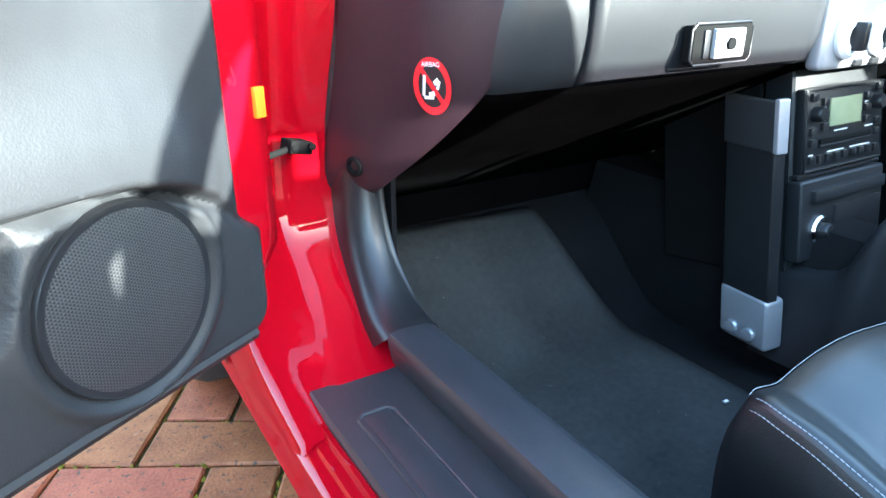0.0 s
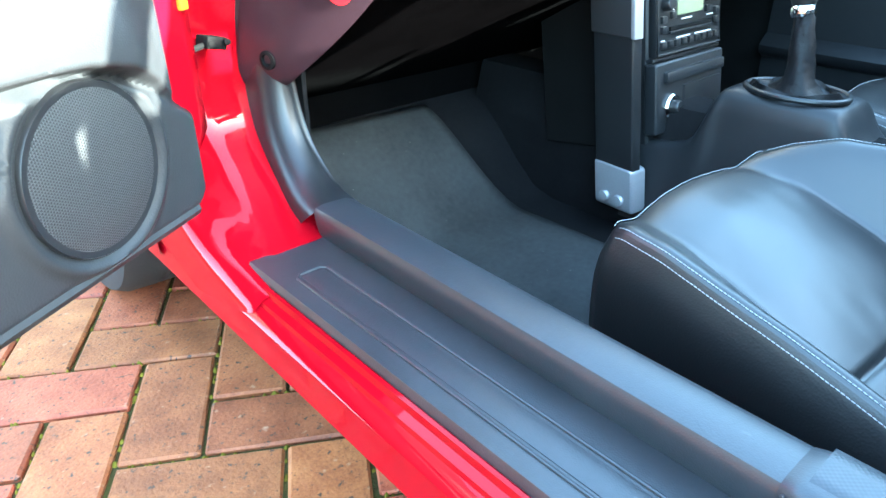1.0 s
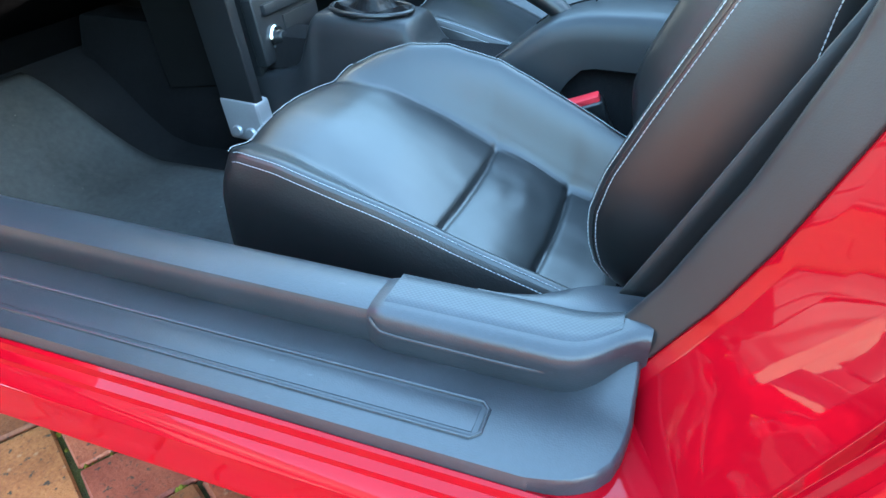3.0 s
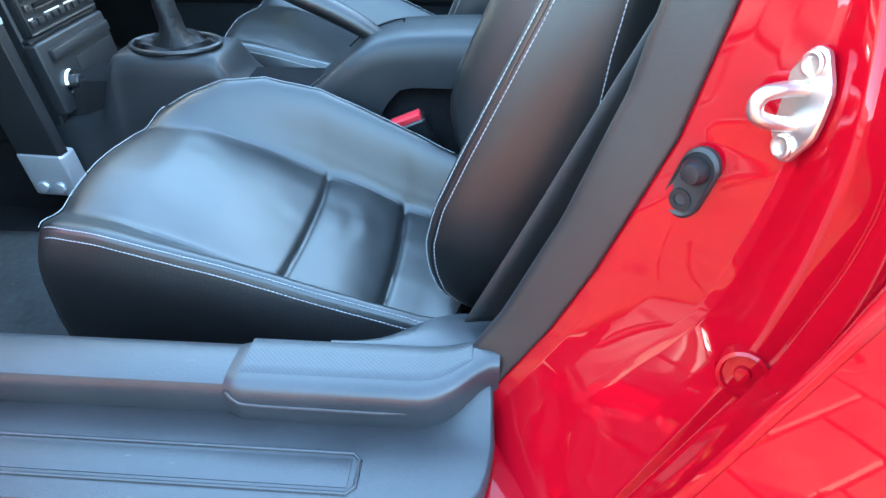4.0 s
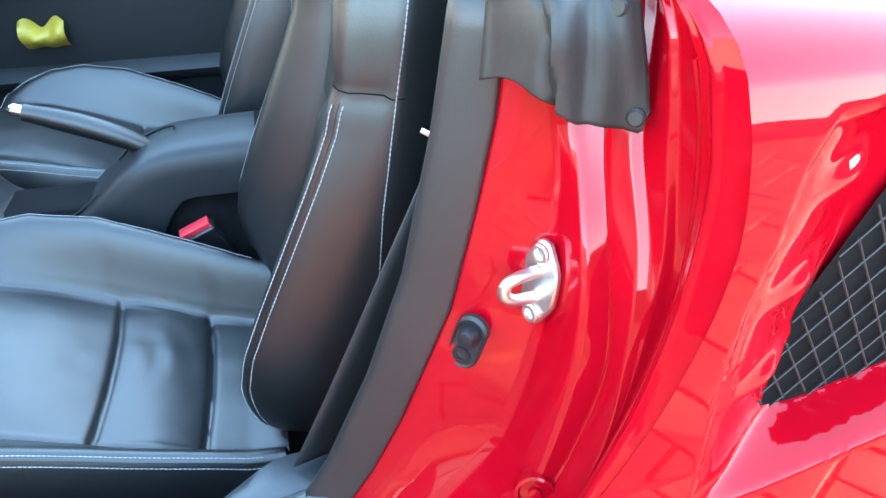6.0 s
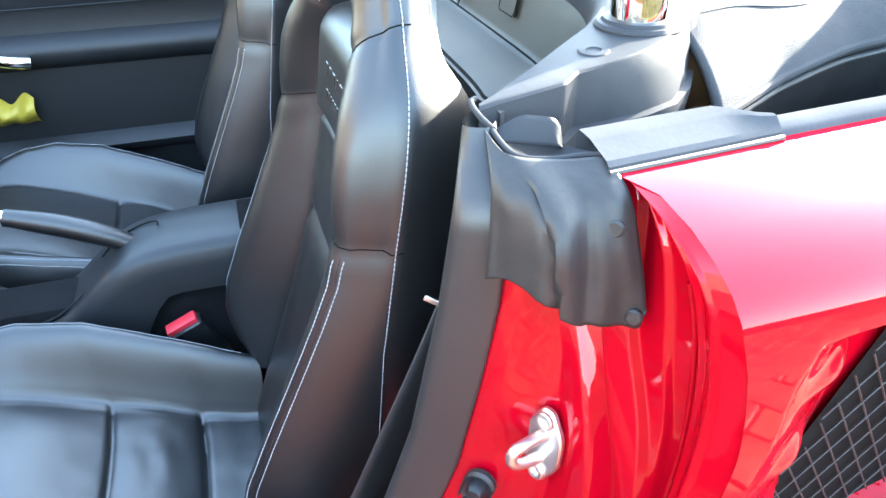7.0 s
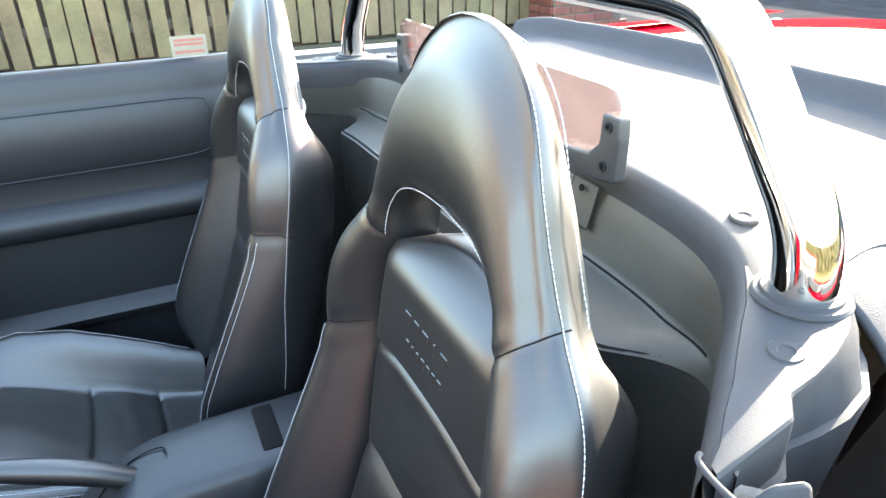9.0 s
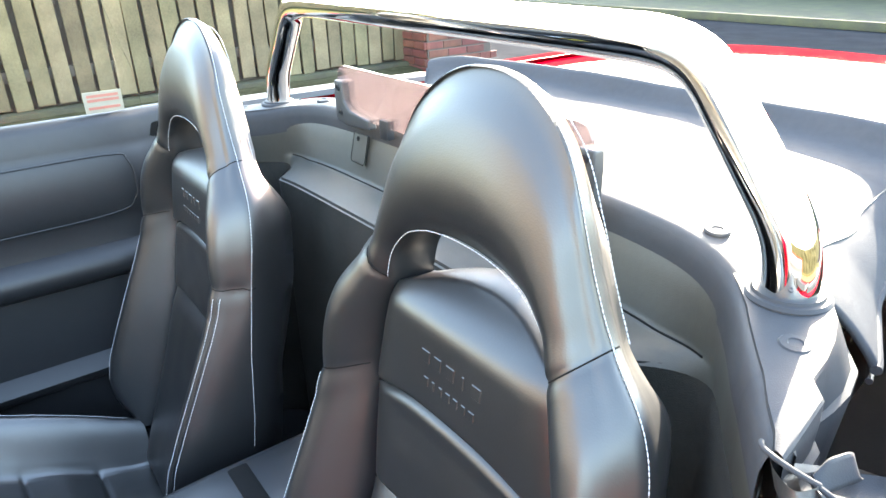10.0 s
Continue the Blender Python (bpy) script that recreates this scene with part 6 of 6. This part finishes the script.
# check strap between door and post
strap = thing("check_strap", "black metal door check strap on the red post", "check strap", (-0.71, 1.03, 0.514))
part("bar", tube([(-0.765, 1.022, 0.509), (-0.745, 1.028, 0.514), (-0.720, 1.031, 0.518)], 0.0034, 8), DARK, strap)
part("housing", box((-0.013, -0.010, -0.007), (0.013, 0.012, 0.007), 0.002, 2, pose(-0.716, 1.034, 0.518, 0, 12, 12)), DARK, strap)
for dx in (-0.008, 0.010):
    part("bolt", lathe([(0.0038, 0), (0.0038, 0.003), (0, 0.004)], 10, aim((-0.714 + dx, 1.0235, 0.5185), (0, -1, 0.1))), DARK, strap)

# ---- front wheel under the open door ----
wheel = thing("front_wheel", "black road tyre on a silver alloy rim", "wheel", (-0.70, 1.56, 0.0), group="road wheels")
WM = pose(-0.70, 1.56, 0.285, 0, -90, 0)
tyre = [(0.19, -0.09), (0.25, -0.10), (0.275, -0.095), (0.285, -0.075), (0.287, -0.03), (0.282, -0.028), (0.282, -0.022), (0.287, -0.02), (0.287, 0.02), (0.282, 0.022), (0.282, 0.028), (0.287, 0.03), (0.285, 0.075), (0.275, 0.095), (0.25, 0.10), (0.19, 0.09)]
part("tyre", lathe(tyre, 64, WM), TYRE, wheel, smooth=30)
part("rim", lathe([(0.19, 0.09), (0.185, 0.07), (0.17, 0.03), (0.06, 0.05), (0.0, 0.055)], 40, WM), ALLOY, wheel)
for at in ((0.70, 1.56), (-0.70, -0.86), (0.70, -0.86)):
    copy_thing(wheel, pose(at[0], at[1], 0.0, 0, 0, 180 if at[0] > 0 else 0))

# ---- surroundings: fence, pillar, road edge ----
fence = thing("garden_fence", "weathered grey-brown vertical board fence along the drive", "fence", (4.95, -1, 0.1))
FX = 4.9
rng = random.Random(4)
board_mesh = []
for k in range(4):
    bm = box((-0.010, -0.055 - 0.002 * k, 0.0), (0.010, 0.055 + 0.002 * k, 1.55 + 0.01 * k), 0.003, 1)
    me = bpy.data.meshes.new("board")
    bm.to_mesh(me)
    bm.free()
    me.materials.append(WOOD)
    board_mesh.append(me)
y = 3.4
k = 0
while y > -3.25:
    b = new("board", board_mesh[rng.randrange(4)])
    b.parent = fence
    b.matrix_parent_inverse = fence.matrix_world.inverted()
    b.matrix_basis = pose(FX + rng.uniform(-0.006, 0.006), y, 0.115 + rng.uniform(-0.015, 0.02), rng.uniform(-0.7, 0.7), 0, rng.uniform(-3, 3))
    y -= 0.138 + rng.uniform(-0.006, 0.006)
    k += 1
for z in (0.30, 0.95, 1.50):
    part("rail", box((FX + 0.012, -3.3, z), (FX + 0.05, 3.5, z + 0.08), 0.004), FENCE_BACK, fence)
part("backing", box((FX + 0.055, -3.3, 0.1), (FX + 0.075, 3.5, 1.6)), FENCE_BACK, fence)
kerb = part("garden_kerb", box((FX - 0.10, -3.4, -0.03), (FX + 0.12, 3.6, 0.10), 0.015), CONCRETE)
tagged(kerb, "mossy concrete gravel board below the fence", "kerb", kind="structure")
verge = part("verge", grid([[(x, y, 0.012 + 0.05 * smoothstep(4.2, 4.8, x) + 0.012 * noise.noise((x * 6, y * 6, 0))) for x in np.linspace(3.9, 4.85, 14)] for y in np.linspace(-3.5, 3.6, 70)]), GRASS)
tagged(verge, "thin mossy verge below the fence", "verge", kind="structure")

pillar = thing("brick_pillar", "low red brick gate pillar at the end of the fence", "pillar", (4.7, -3.6, 0))
part("core", box((4.506, -4.03, -0.03), (4.98, -3.28, 0.60)), MORTAR, pillar)
bm = box((-0.015, -0.105, -0.031), (0.015, 0.105, 0.031), 0.003, 1)
brick_me = bpy.data.meshes.new("wall_brick")
bm.to_mesh(brick_me)
bm.free()
brick_me.materials.append(WALL_BRICK)
for row in range(8):
    z = 0.01 + 0.075 * row
    off = 0.1125 if row % 2 else 0.0
    for k in range(4):
        yy = -3.30 - 0.100 + off * 0.5 - 0.218 * k
        if -4.05 < yy < -3.25:
            b = new("brick", brick_me)
            b.parent = pillar
            b.matrix_parent_inverse = pillar.matrix_world.inverted()
            b.matrix_basis = pose(4.515, yy, z + 0.03, 0, 0, 0)
    for k in range(2):
        for yy, s in ((-3.275, 1), (-4.035, -1)):
            b = new("brick", brick_me)
            b.parent = pillar
            b.matrix_parent_inverse = pillar.matrix_world.inverted()
            b.matrix_basis = pose(4.63 + 0.22 * k - off * 0.3, yy, z + 0.03, 0, 0, 90)
far_kerb = part("far_kerb", box((-12, -9.4, -0.03), (14, -9.15, 0.09), 0.02), CONCRETE)
tagged(far_kerb, "pale concrete kerb across the road", "kerb", kind="structure")
far_pave = part("far_pavement", box((-12, -13, -0.03), (14, -9.4, 0.08)), CONCRETE)
tagged(far_pave, "pale pavement across the road", "pavement", kind="structure")
far_wall = part("far_wall", box((-14, -13.4, -0.03), (16, -13.0, 1.9)), CONCRETE)
tagged(far_wall, "pale garden wall across the road", "wall", kind="structure")
# hedge line behind the camera and a plain added wall, closing the drive
drive_wall = part("drive_wall", grid([[(-5.2 + 0.12 * noise.noise((y * 2.0, z * 2.5, 3)), y, z) for z in np.linspace(-0.03, 1.25, 20)] + [(-5.5, y, 1.34 + 0.1 * noise.noise((y * 1.7, 0, 1))), (-6.4, y, 1.32)] for y in np.linspace(-9, 14, 120)]), GRASS)
tagged(drive_wall, "clipped dark hedge along the drive", "hedge", kind="structure")
# unseen wall, added to throw sunlight back at the seat fronts
front_wall = part("front_wall", box((-5.2, 7.0, -0.03), (6.0, 7.2, 5.0)), BOUNCE_WALL)
tagged(front_wall, "plain unseen wall added ahead of the car to bounce light", "wall", kind="structure")

# ---- brick paving ----
paving = part("pavement", grid([[(x, y, -0.009) for x in np.linspace(-6.9, 3.9, 40)] for y in np.linspace(-4.0, 5.5, 40)]), JOINT)
tagged(paving, "mossy sand joints below herringbone brick paving", "pavement", kind="structure")
P_ = 0.1118
ANG = -30.5
e1 = Vector((math.cos(radians(ANG)), math.sin(radians(ANG)), 0))
e2 = Vector((-math.sin(radians(ANG)), math.cos(radians(ANG)), 0))
ORG = Vector((-0.836, 1.004, 0)) - P_ * (e1 + e2)
rng = random.Random(11)
meshes = []
for k in range(6):
    L, W = 2 * P_ - 0.0065, P_ - 0.0065
    bm = box((-L / 2, -W / 2, -0.05), (L / 2, W / 2, 0.0), 0.0035, 1)
    for v in bm.verts:
        v.co += Vector((rng.uniform(-1, 1) * 0.0012, rng.uniform(-1, 1) * 0.0012, rng.uniform(-1, 1) * 0.0008))
    me = bpy.data.meshes.new("brick")
    bm.to_mesh(me)
    bm.free()
    me.materials.append(BRICK)
    meshes.append(me)
rest_v, rest_f = [], []
moss_v, moss_f = [], []
for r in range(-60, 60):
    for m in range(-30, 30):
        for kind in (0, 1):
            if kind == 0:
                c = ORG + e1 * P_ * (r + 4 * m + 1) + e2 * P_ * (r + 0.5)
                a = ANG
            else:
                c = ORG + e1 * P_ * (r + 3 + 4 * m + 0.5) + e2 * P_ * (r + 1)
                a = ANG + 90
            tiltx, tilty, dz, da = rng.uniform(-0.5, 0.5), rng.uniform(-0.5, 0.5), rng.uniform(-0.003, 0.001), rng.uniform(-0.7, 0.7)
            M = pose(c.x, c.y, dz, tiltx, tilty, a + da)
            if -2.1 < c.x < -0.35 and -0.9 < c.y < 2.15:
                b = new("brick", meshes[rng.randrange(6)])
                b.parent = paving
                b.matrix_basis = M
                for _ in range(16):
                    if rng.random() < 0.72:
                        along, rad = rng.uniform(-P_, P_), rng.uniform(0.0020, 0.0055)
                        mc = M @ Vector((along, 0.5 * P_ + rng.uniform(-0.001, 0.001), -0.004))
                        k0 = len(moss_v)
                        for q in range(6):
                            an = math.pi / 3 * q + rng.uniform(-0.3, 0.3)
                            rr = rad * rng.uniform(0.7, 1.4)
                            moss_v.append((mc.x + rr * math.cos(an), mc.y + rr * math.sin(an), mc.z - 0.003))
                        moss_v.append((mc.x, mc.y, mc.z + rad * rng.uniform(0.5, 1.3)))
                        moss_f.extend([(k0 + q, k0 + (q + 1) % 6, k0 + 6) for q in range(6)])
            elif -4.5 < c.x < 2.4 and -3.2 < c.y < 4.2:
                src = meshes[rng.randrange(6)]
                base = len(rest_v)
                rest_v.extend([M @ v.co for v in src.vertices])
                rest_f.extend([[base + q for q in p.vertices] for p in src.polygons])
me = bpy.data.meshes.new("far_bricks")
me.from_pydata(rest_v, [], rest_f)
me.materials.append(BRICK)
ob = new("brick_field", me)
ob.parent = paving
tagged(ob, "herringbone clay bricks away from the car", kind="stuff")
me = bpy.data.meshes.new("moss")
me.from_pydata(moss_v, [], moss_f)
me.materials.append(MOSS)
me.shade_smooth()
ob = new("moss", me)
ob.parent = paving
tagged(ob, "yellow-green moss tufts in the brick joints", kind="stuff")
